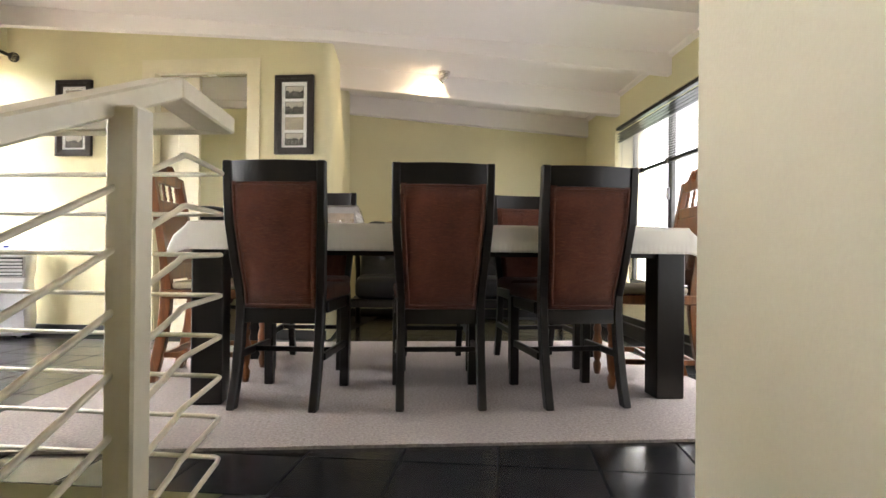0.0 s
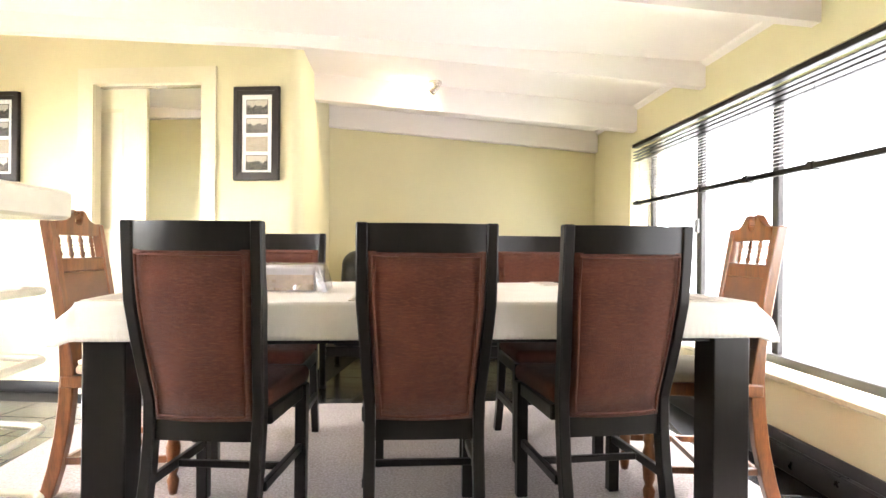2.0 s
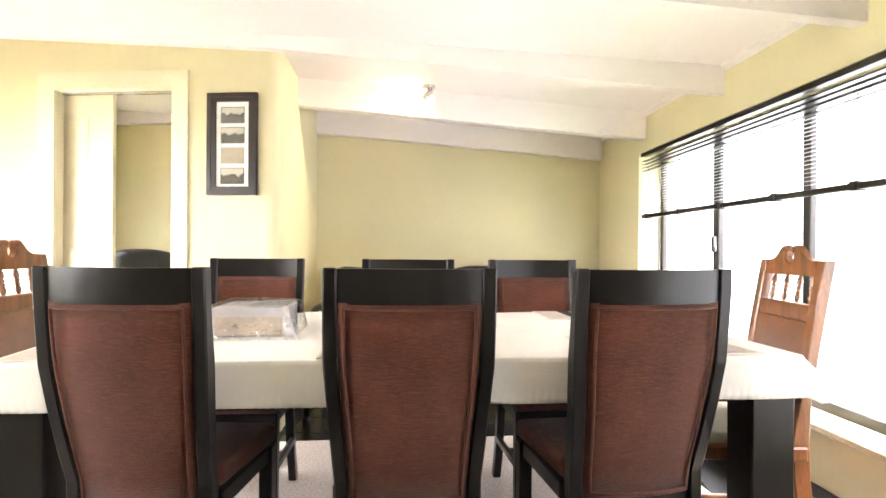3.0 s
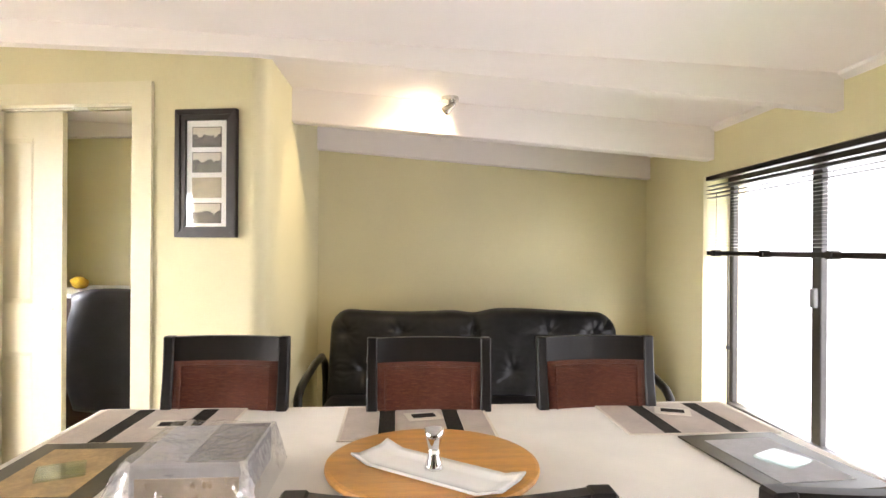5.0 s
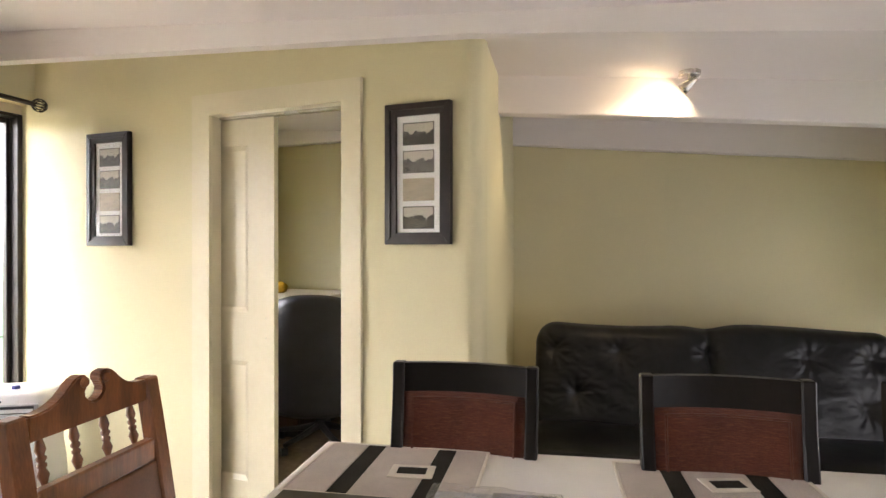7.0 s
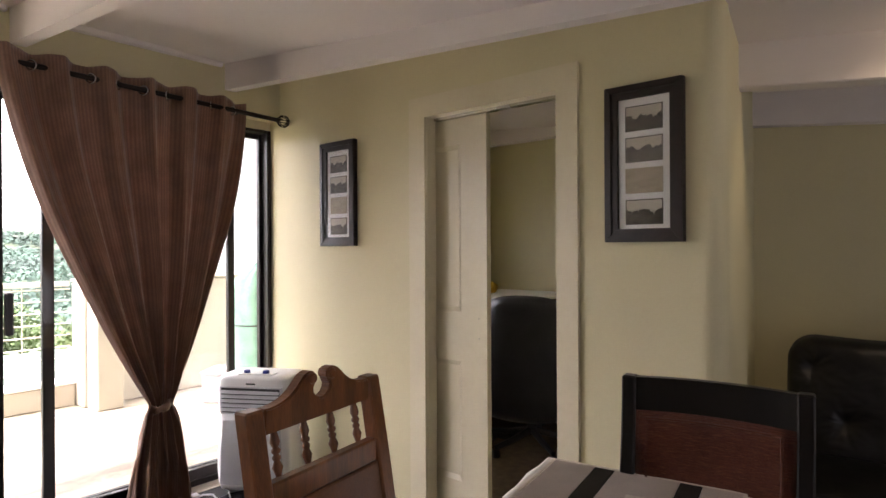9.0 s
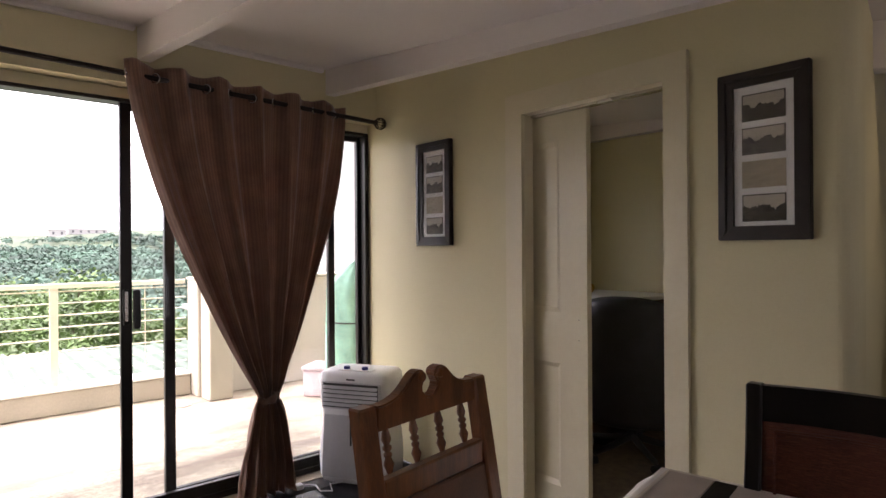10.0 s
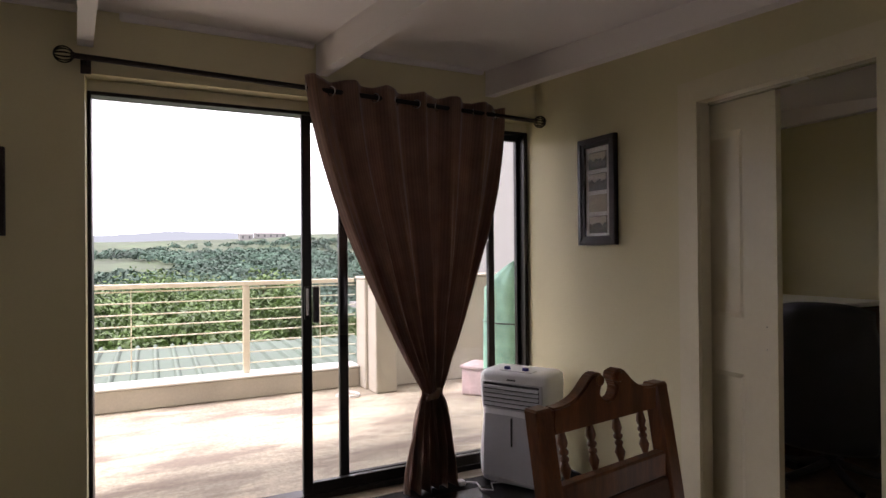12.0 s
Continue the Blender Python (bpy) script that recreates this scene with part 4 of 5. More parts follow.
# ---- stair railing ----
def railing():
    r = thing("stair_railing", "cream enamelled steel stair railing with eight round rods", "railing")
    xs, ye, yb = -0.433, 1.845, 1.468      # line of the flight, corner, and where the slope begins
    xc = -0.497
    SL = 0.405
    yl = -0.2
    xl = -1.58

    # handrail: box section, level part, slope, and the leg along the floor edge
    w, z0, z1 = 0.075, 0.956, 1.003
    drop = SL * (yb - yl)
    bm = hull8([(xs - w / 2, yl, z0 - drop), (xs + w / 2, yl, z0 - drop), (xs + w / 2, yb, z0), (xs - w / 2, yb, z0),
                (xs - w / 2, yl, z1 - drop), (xs + w / 2, yl, z1 - drop), (xs + w / 2, yb, z1), (xs - w / 2, yb, z1)], 0.005)
    part("handrail", bm, RAILP, r)
    part("handrail", hull8([(xs - w / 2, yb, z0), (xs + w / 2, yb, z0), (xc + w / 2, ye, z0), (xc - w / 2, ye - w, z0),
                            (xs - w / 2, yb, z1), (xs + w / 2, yb, z1), (xc + w / 2, ye, z1), (xc - w / 2, ye - w, z1)], 0.005), RAILP, r)
    part("handrail", hull8([(xl, ye - w, z0), (xc - w / 2, ye - w, z0), (xc + w / 2, ye, z0), (xl, ye, z0),
                            (xl, ye - w, z1), (xc - w / 2, ye - w, z1), (xc + w / 2, ye, z1), (xl, ye, z1)], 0.005), RAILP, r)
    yp = 1.275
    part("post", bx(-0.413, -0.356, yp - 0.028, yp + 0.028, -0.15, z0 - SL * (yb - yp) + 0.012, 0.005), RAILP, r)
    part("post", bx(xl, xl + 0.05, ye - 0.06, ye - 0.01, -0.3, z0, 0.005), RAILP, r)
    part("post", bx(xs + 0.03, xs + 0.085, 0.05, 0.10, -0.6, z0 - SL * (yb - 0.05), 0.005), RAILP, r)
    for i in range(8):
        z = 0.842 - 0.1085 * (7 - i)
        path = [(xs + 0.035, yl, z - SL * (yb + 0.02 - yl)), (xs + 0.035, yb - 0.01, z - 0.012), (xs + 0.033, yb + 0.01, z - 0.003), (xs + 0.03, yb + 0.035, z),
                (xc + 0.035, ye - 0.075, z), (xc + 0.027, ye - 0.052, z), (xc + 0.01, ye - 0.04, z), (xl + 0.02, ye - 0.035, z)]
        part("rod", tube(path, 0.0065, 8), RAILP, r, smooth=True)
    return r


railing()


# ---- pictures ----
PRINT = []
for k, col in enumerate(((0.06, 0.056, 0.045), (0.10, 0.092, 0.078), (0.42, 0.36, 0.26), (0.07, 0.062, 0.048))):
    PRINT.append(mat("old photograph", col, 0.4, var=0.75 if k != 2 else 0.15, scale=42, bump=0.0, fine=200, stretch=(1, 1, 1.6)))
SKYP = mat("pale photograph sky", (0.55, 0.51, 0.43), 0.4, var=0.08, bump=0)
MOUNT = mat("white picture mount", (0.90, 0.90, 0.89), 0.7, var=0.02, bump=0.05)
PICF = mat("dark carved picture frame", (0.018, 0.010, 0.008), 0.35, var=0.3, scale=20)
PGLASS = glass("picture glass", (0.99, 0.99, 0.99), 0.035)


def picture(m, w=0.285, h=0.565, n=4):
    p = thing("framed_photographs", "dark framed picture with %s small old photographs" % ("four" if n == 4 else "two"), "picture", m, "framed photographs")
    b = 0.048
    outer = [(-w / 2, 0), (w / 2, 0), (w / 2, h), (-w / 2, h)]
    inner = [(-w / 2 + b, b), (w / 2 - b, b), (w / 2 - b, h - b), (-w / 2 + b, h - b)]
    for k in range(4):
        j = (k + 1) % 4
        mid = [((o[0] * 0.45 + i[0] * 0.55), (o[1] * 0.45 + i[1] * 0.55)) for o, i in zip(outer, inner)]
        bar = part("frame_bar", extrude_poly([outer[k], outer[j], inner[j], inner[k]], 0.001, 0.022, 0.0015, m=pose(0, 0, 0, 90)), PICF, p)
        part("bead", extrude_poly([outer[k], outer[j], mid[j], mid[k]], 0.0222, 0.030, 0.0025, m=pose(0, 0, 0, 90)), PICF, bar)
    part("mount", bx(-w / 2 + b, w / 2 - b, -0.010, -0.002, b, h - b), MOUNT, p)
    ph, gap = 0.09, 0.022
    z = h - b - 0.028 - ph
    for k in range(n):
        x = 0.068
        pr = part("photograph", bx(-x, x, -0.0125, -0.0103, z, z + ph), PRINT[k], p, "old sepia landscape photograph")
        if k != 2:
            rnd = random.Random(k)
            pts = [(-x + 0.004, z + ph - 0.004)] + [(-x + 0.004 + (2 * x - 0.008) * i / 32, z + ph * (0.55 + 0.2 * noise.noise((i * 0.16, k * 3.1 + 0.4, 0)) + 0.13 * noise.noise((i * 0.7, k * 2.3, 3)) + 0.05 * rnd.random())) for i in range(33)] + [(x - 0.004, z + ph - 0.004)]
            part("sky", extrude_poly(pts, 0.0127, 0.0132, m=pose(0, 0, 0, 90)), SKYP, pr)
        z -= ph + gap
    g = part("glass", bx(-w / 2 + b, w / 2 - b, -0.0175, -0.016, b, h - b), PGLASS, p)
    g.visible_shadow = False
    return p


picture(pose(-1.2185, AY, 1.325))
picture(pose(-2.908, AY, 1.322))
lp = picture(pose(LX, 1.60, 1.375, 0, 0, 90), 0.285, 0.365, 2)


# ---- ceiling spotlight ----
sp = thing("ceiling_spotlight", "brushed nickel ceiling spotlight turned on", "spotlight", ROOM @ pose(0.494, 4.955, beam_z(0.494) + 0.178))
part("canopy", lathe([(0.0, -0.022), (0.043, -0.022), (0.045, -0.018), (0.045, 0.0), (0.0, 0.0)], 28), STEEL, sp, smooth=False)
part("stem", tube([(0, 0, -0.022), (0, 0, -0.05)], 0.008, 10), STEEL, sp)
HEADM = pose(0, 0, -0.052) @ Vector((0.62, -0.30, 0.50)).to_track_quat("Z", "Y").to_matrix().to_4x4() @ Matrix.Scale(0.74, 4)
head = part("lamp_head", lathe([(0.0, 0.05), (0.014, 0.048), (0.02, 0.03), (0.024, 0.0), (0.033, -0.03), (0.036, -0.052), (0.032, -0.052), (0.026, -0.025), (0.0, -0.02)], 24, m=HEADM), STEEL, sp, smooth=True)
part("bulb", lathe([(0.0, -0.046), (0.028, -0.046), (0.028, -0.04), (0.0, -0.038)], 20, m=HEADM), glow("halogen lamp", (1.0, 0.78, 0.45), 60.0), head, "glowing halogen lamp")
spot = new("spotlight_beam", bpy.data.lights.new("spotlight_beam", "SPOT"))
spot.data.energy, spot.data.color, spot.data.spot_size, spot.data.spot_blend, spot.data.shadow_soft_size = 1.5, (1.0, 0.80, 0.50), radians(80), 0.6, 0.02
tip = sp.matrix_basis @ HEADM @ Vector((0, 0, -0.06))
far = sp.matrix_basis @ HEADM @ Vector((0, 0, -1.0))
spot.matrix_basis = look(tip, far)

# ---- sofa in the alcove ----
def sofa():
    s = thing("leather_sofa", "black button tufted leather sofa with bent wooden arms", "sofa", ROOM @ pose(0.675, 5.45, 0))
    rnd = random.Random(11)
    buttons = [(x, z) for x in (-0.66, -0.22, 0.22, 0.66) for z in (0.56,)] + [(x, z) for x in (-0.78, -0.44, 0.0, 0.44, 0.72) for z in (0.77,)]
    bm = bmesh.new()
    nx, nz = 220, 90
    hw, z0, z1, r = 0.875, 0.36, 0.905, 0.12
    front, back = [], []
    for i in range(nx + 1):
        cf, cb = [], []
        for j in range(nz + 1):
            a, b = -1 + 2 * i / nx, j / nz
            x, z = a * hw, z0 + b * (z1 - z0)
            over = max(0, abs(x) - (hw - r)), max(0, z - (z1 - r))
            d = math.hypot(*over)
            if over[0] > 0 and over[1] > 0 and d > 0:
                k = max(over) / d
                x = math.copysign(hw - r + over[0] * k, a)
                z = z1 - r + over[1] * k
            z += b * (0.012 * math.sin(x * 5.0 + 0.6) - 0.022 * math.exp(-(x / 0.09) ** 2))
            rim = (1 - abs(a) ** 14) * (1 - (2 * b - 1) ** 10)
            dip = 0
            for bx_, bz_ in buttons:
                q = math.hypot(x - bx_, z - bz_)
                ang = math.atan2(z - bz_, x - bx_)
                dip += 0.036 * math.exp(-(q / 0.035) ** 2) + 0.011 * math.exp(-((q - 0.055) / 0.04) ** 2) * abs(math.sin(ang * 5 + bx_ * 20)) ** 0.5 * (0.6 + 0.6 * noise.noise((ang * 2, bx_ * 9, 1)))
            dip += 0.03 * math.exp(-(x / 0.02) ** 2)
            puff = 0.085 * max(0, rim) ** 0.5 - dip * max(0, rim) + 0.006 * noise.noise((x * 9, z * 14, 2)) + 0.004 * abs(noise.noise((x * 16, z * 30, 6)))
            lean = -0.13 + 0.22 * b
            cf.append(bm.verts.new((x, lean - puff, z)))
            cb.append(bm.verts.new((x, lean + 0.07 * max(0, rim) ** 0.3, z)))
        front.append(cf)
        back.append(cb)
    for g, flip in ((front, False), (back, True)):
        for i in range(nx):
            for j in range(nz):
                f = (g[i][j], g[i + 1][j], g[i + 1][j + 1], g[i][j + 1])
                bm.faces.new(f[::-1] if flip else f)
    bmesh.ops.remove_doubles(bm, verts=bm.verts[:], dist=0.0005)
    bmesh.ops.recalc_face_normals(bm, faces=bm.faces)
    bk = part("backrest", bm, LEATHER, s, smooth=True)
    for x, z in buttons:
        b = (z - z0) / (z1 - z0)
        part("button", lathe([(0.0, -0.004), (0.01, -0.003), (0.012, 0.0), (0.0, 0.002)], 10, m=pose(x, -0.13 + 0.22 * b - 0.04, z, 68)), LEATHER, bk)
    for k in (-1, 1):
        bm = bx(min(0.006 * k, 0.86 * k), max(0.006 * k, 0.86 * k), -0.66, -0.12, 0.27, 0.43, 0.05, seg=4)
        bmesh.ops.subdivide_edges(bm, edges=bm.edges[:], cuts=3, use_grid_fill=True)
        for v in bm.verts:
            if v.co.z > 0.36:
                v.co.z += 0.012 * noise.noise((v.co.x * 7, v.co.y * 7, 5)) + 0.02 * (1 - ((v.co.y + 0.39) / 0.27) ** 2)
        part("seat_cushion", bm, LEATHER, s, smooth=True)
        arm = [(k * 0.91, 0.08, 0.02), (k * 0.91, 0.08, 0.45), (k * 0.915, 0.06, 0.58), (k * 0.92, -0.02, 0.63), (k * 0.925, -0.2, 0.625), (k * 0.925, -0.45, 0.60), (k * 0.925, -0.6, 0.575), (k * 0.925, -0.66, 0.54), (k * 0.92, -0.68, 0.47), (k * 0.91, -0.66, 0.3), (k * 0.91, -0.64, 0.02)]
        part("arm", tube(arm, 0.022, 10), EBONY, s, smooth=True)
        part("arm_rail", tube([(k * 0.905, 0.07, 0.24), (k * 0.905, -0.65, 0.24)], 0.016, 8), EBONY, s)
        for y in (-0.64, 0.08):
            part("foot", lathe([(0.0, 0), (0.024, 0), (0.026, 0.02), (0.0, 0.02)], 12, m=Matrix.Translation((k * 0.91, y, 0))), DARKP, s)
    part("base_frame", bx(-0.9, 0.9, -0.62, 0.0, 0.2, 0.268, 0.006), EBONY, s)


sofa()


# ---- curtain, rod ----
RX, RZ = -3.41, 2.13
rod = thing("curtain_rod", "dark iron curtain rod with cage finials above the sliding door", "curtain rod")
part("rod", tube([(RX, 1.98, RZ + 0.008), (RX, 3.2, RZ - 0.022), (RX + 0.03, 4.33, RZ - 0.068)], 0.0125, 12), DARKMETAL, rod)


def finial(x, y, z):
    f = part("finial", lathe([(0.0, -0.006), (0.014, -0.006), (0.014, 0.006), (0.0, 0.006)], 12, m=pose(x, y - math.copysign(0.035, y - 3), z, 90)), DARKMETAL, rod)
    for k in range(6):
        a = math.pi * k / 6
        path = [(x + 0.034 * math.sin(t) * math.cos(a), y + 0.036 * math.cos(t), z + 0.034 * math.sin(t) * math.sin(a)) for t in [2 * math.pi * i / 24 for i in range(25)]]
        part("cage_wire", tube(path, 0.0028, 5), DARKMETAL, f)


finial(RX, 1.955, RZ + 0.008)
finial(RX + 0.03, 4.357, RZ - 0.069)
for y in (2.03, 4.08):
    part("bracket", bx(LX, RX - 0.008, y - 0.008, y + 0.008, RZ - (y - 2.03) * 0.028 - 0.01, RZ - (y - 2.03) * 0.028 + 0.006, 0.002), DARKMETAL, rod)
    part("bracket_plate", bx(LX - 0.0005, LX + 0.006, y - 0.02, y + 0.02, RZ - (y - 2.03) * 0.028 - 0.05, RZ - (y - 2.03) * 0.028 + 0.03, 0.002), DARKMETAL, rod)


def curtain():
    c = thing("curtain", "brown striped eyelet curtain gathered and knotted low down", "curtain")
    bm = bmesh.new()
    nu, nz = 220, 90
    zt, zk, zb = RZ + 0.045, 0.52, 0.012
    g = []
    for j in range(nz + 1):
        z = zt + (zb - zt) * j / nz
        if z > zk:
            t = (zt - z) / (zt - zk)
            lo, hi = 2.97 + (3.60 - 2.97) * t ** 1.5, 4.14 + (3.71 - 4.14) * (t ** 1.55)
            amp = 0.03 + 0.02 * t * (1 - t) * 2 + 0.008 * t
        else:
            t = (zk - z) / (zk - zb)
            w = 0.058 + 0.112 * t ** 0.6
            mid = 3.65 - 0.005 * t
            lo, hi = mid - w, mid + w
            amp = 0.028 + 0.022 * t ** 0.7
        row = []
        for i in range(nu + 1):
            a = i / nu
            ph = a * 6 * 2 * math.pi
            wob = 0.25 * noise.noise((a * 7, z * 1.3, 0.5))
            pinch = 1 - 0.55 * math.exp(-((z - zk) / 0.06) ** 2)
            fold = math.sin(ph + wob * 3) + 0.22 * math.sin(2.6 * ph + 1.0 + z * 2)
            if z < zk:
                fold += 0.9 * noise.noise((a * 9, z * 3.5, 2.0)) + 0.5 * noise.noise((a * 21, z * 8, 5.0))
            x = RX + amp * pinch * fold + 0.02 * noise.noise((a * 5, z * 2.0, 7))
            y = lo + (hi - lo) * a + 0.012 * math.cos(ph) * (1 - abs(2 * a - 1))
            row.append(bm.verts.new((x, y, z + (0.006 * math.sin(ph + 0.5) - 0.045 * a) * max(0, 1 - (zt - z) / 0.4))))
        g.append(row)
    for j in range(nz):
        for i in range(nu):
            bm.faces.new((g[j][i], g[j][i + 1], g[j + 1][i + 1], g[j + 1][i]))
    uvl = bm.loops.layers.uv.new("cloth")
    where = {v: (i / nu, v.co.z) for row in g for i, v in enumerate(row)}
    for f in bm.faces:
        for lp_ in f.loops:
            lp_[uvl].uv = where[lp_.vert]
    cl = part("cloth", bm, CURTAIN, c, smooth=True)
    md = cl.modifiers.new("thick", "SOLIDIFY")
    md.thickness = 0.002
    knot = bmesh.new()
    n, k = 40, 10
    rings = []
    for i in range(n):
        a = 2 * math.pi * i / n
        r = 0.040 + 0.006 * math.sin(a * 6)
        ring = []
        for m in range(k):
            b = 2 * math.pi * m / k
            rr = 0.013 + 0.003 * math.sin(3 * a)
            ring.append(knot.verts.new((RX + (r + rr * math.cos(b)) * math.cos(a) * 0.9, 3.65 + (r + rr * math.cos(b)) * math.sin(a), zk + rr * 1.6 * math.sin(b) + 0.015 * math.sin(a))))
        rings.append(ring)
    for i in range(n):
        for m in range(k):
            knot.faces.new((rings[i][m], rings[(i + 1) % n][m], rings[(i + 1) % n][(m + 1) % k], rings[i][(m + 1) % k]))
    bmesh.ops.recalc_face_normals(knot, faces=knot.faces)
    part("tie_knot", knot, CURTAIN, c, smooth=True)
    for k in range(10):
        y = 2.97 + 1.17 * (k + 0.02) / 10 + 0.012
        ring = bmesh.new()
        rs = []
        for i in range(20):
            a = 2 * math.pi * i / 20
            rr = []
            for m in range(6):
                b = 2 * math.pi * m / 6
                R = 0.022 + 0.0045 * math.cos(b)
                rr.append(ring.verts.new((R * math.cos(a), 0.004 * math.sin(b), R * math.sin(a))))
            rs.append(rr)
        for i in range(20):
            for m in range(6):
                ring.faces.new((rs[i][m], rs[(i + 1) % 20][m], rs[(i + 1) % 20][(m + 1) % 6], rs[i][(m + 1) % 6]))
        bmesh.ops.recalc_face_normals(ring, faces=ring.faces)
        ring.transform(pose(RX + 0.012 * k / 9, y, RZ - 0.016 - 0.042 * k / 9, 0, 0, 42 if k % 2 else -42))
        part("eyelet", ring, CHROME, c, "nickel curtain eyelet", smooth=True)


curtain()


# ---- air cooler ----
def air_cooler():
    c = thing("air_cooler", "white portable air cooler with grey louvres and blue knobs", "air cooler", pose(-3.285, 4.15, 0, 0, 0, 31) @ Matrix.Diagonal((1.16, 1.15, 0.96, 1)))
    # local: x to the side, front towards -y
    bm = bmesh.new()
    prof = [(0.02, 0.150, 0.110), (0.06, 0.160, 0.115), (0.14, 0.163, 0.120), (0.26, 0.158, 0.118), (0.36, 0.150, 0.112), (0.44, 0.150, 0.112), (0.50, 0.158, 0.117), (0.60, 0.160, 0.118), (0.635, 0.157, 0.116), (0.652, 0.145, 0.106), (0.656, 0.10, 0.08)]
    rings = []
    for z, hx, hy in prof:
        ring = []
        for i in range(40):
            a = 2 * math.pi * i / 40
            ca, sa = math.cos(a), math.sin(a)
            e = 0.28
            ring.append(bm.verts.new((1.14 * hx * math.copysign(abs(ca) ** e, ca), hy * math.copysign(abs(sa) ** e, sa), z)))
        rings.append(ring)
    for a, b in zip(rings, rings[1:]):
        for i in range(40):
            bm.faces.new((a[i], a[(i + 1) % 40], b[(i + 1) % 40], b[i]))
    bm.faces.new(rings[0][::-1])
    bm.faces.new(rings[-1])
    body = part("body", bm, WHITEP, c, smooth=True)
    part("front_panel", extrude_poly([(-0.155, 0.05), (0.155, 0.05), (0.148, 0.25), (0.14, 0.41), (-0.14, 0.41), (-0.148, 0.25)], 0, 0.006, 0.002, m=pose(0, -0.114, 0, 90)), GREYP, c)
    part("slot", bx(-0.004, 0.004, -0.124, -0.119, 0.24, 0.40, 0.001), DARKP, c)
    part("louvre_frame", bx(-0.155, 0.155, -0.122, -0.108, 0.445, 0.6, 0.004), GREYP, c)
    part("vent_gap", bx(-0.142, 0.142, -0.1235, -0.12, 0.455, 0.592), DARKP, c)
    for i in range(5):
        z = 0.465 + 0.0245 * i
        part("louvre", hull8([(-0.14, -0.134, z), (0.14, -0.134, z), (0.14, -0.1236, z + 0.004), (-0.14, -0.1236, z + 0.004), (-0.14, -0.130, z + 0.013), (0.14, -0.130, z + 0.013), (0.14, -0.1236, z + 0.016), (-0.14, -0.1236, z + 0.016)]), GREYP, c)
    part("control_panel", bx(-0.08, 0.09, -0.085, -0.02, 0.6562, 0.662, 0.002), WHITEP, c)
    for x in (-0.05, 0.045):
        part("knob", lathe([(0.0, 0), (0.016, 0), (0.014, 0.016), (0.0, 0.017)], 16, m=Matrix.Translation((x, -0.055, 0.6622))), BLUEP, c)
    part("badge", bx(-0.022, 0.022, -0.122, -0.1195, 0.612, 0.62), DARKP, c)
    for x in (-0.12, 0.12):
        for y in (-0.08, 0.08):
            part("castor", lathe([(0.0, -0.01), (0.018, -0.01), (0.019, 0), (0.018, 0.01), (0.0, 0.01)], 12, m=pose(x, y, 0.0195, 0, 90)), GREYP, c)


air_cooler()
cord = thing("power_cord", "white power cord with a plug lying on the floor", "cord")
part("cable", tube([(-3.30, 4.02, 0.012), (-3.33, 3.97, 0.006), (-3.24, 3.93, 0.006), (-3.28, 3.88, 0.006), (-3.37, 3.90, 0.006), (-3.40, 3.86, 0.008), (-3.385, 3.83, 0.012)], 0.0045, 6), WHITEP, cord, smooth=True)
part("plug", bx(-3.41, -3.365, 3.79, 3.83, 0.002, 0.032, 0.008, seg=2), WHITEP, cord)
for dx in (-0.012, 0.012):
    part("pin", tube([(-3.387 + dx, 3.79, 0.017), (-3.387 + dx, 3.765, 0.017)], 0.003, 6), STEEL, cord)

sock = thing("wall_socket", "small dark wall socket under the window", "socket", ROOM @ pose(WU, 3.56, 0.165))
part("plate", bx(-0.008, -0.0005, -0.03, 0.03, 0, 0.06, 0.002), DARKP, sock)
part("toggle", bx(-0.011, -0.0081, -0.008, 0.008, 0.02, 0.04, 0.001), GREYP, sock)


# ---- room behind the inner door ----
BLUEGREY = mat("dark grey leatherette", (0.045, 0.047, 0.062), 0.42, var=0.15, scale=8, bump=0.15, fine=150)
CARPET = mat("brown carpet", (0.16, 0.12, 0.085), 1.0, var=0.2, scale=20, bump=0.6, fine=160)
tagged(part("study_carpet", bx(-3.55, -1.4, 4.6, 6.49, -0.002, 0.008), CARPET), "brown fitted carpet in the back room", "carpet", kind="structure")


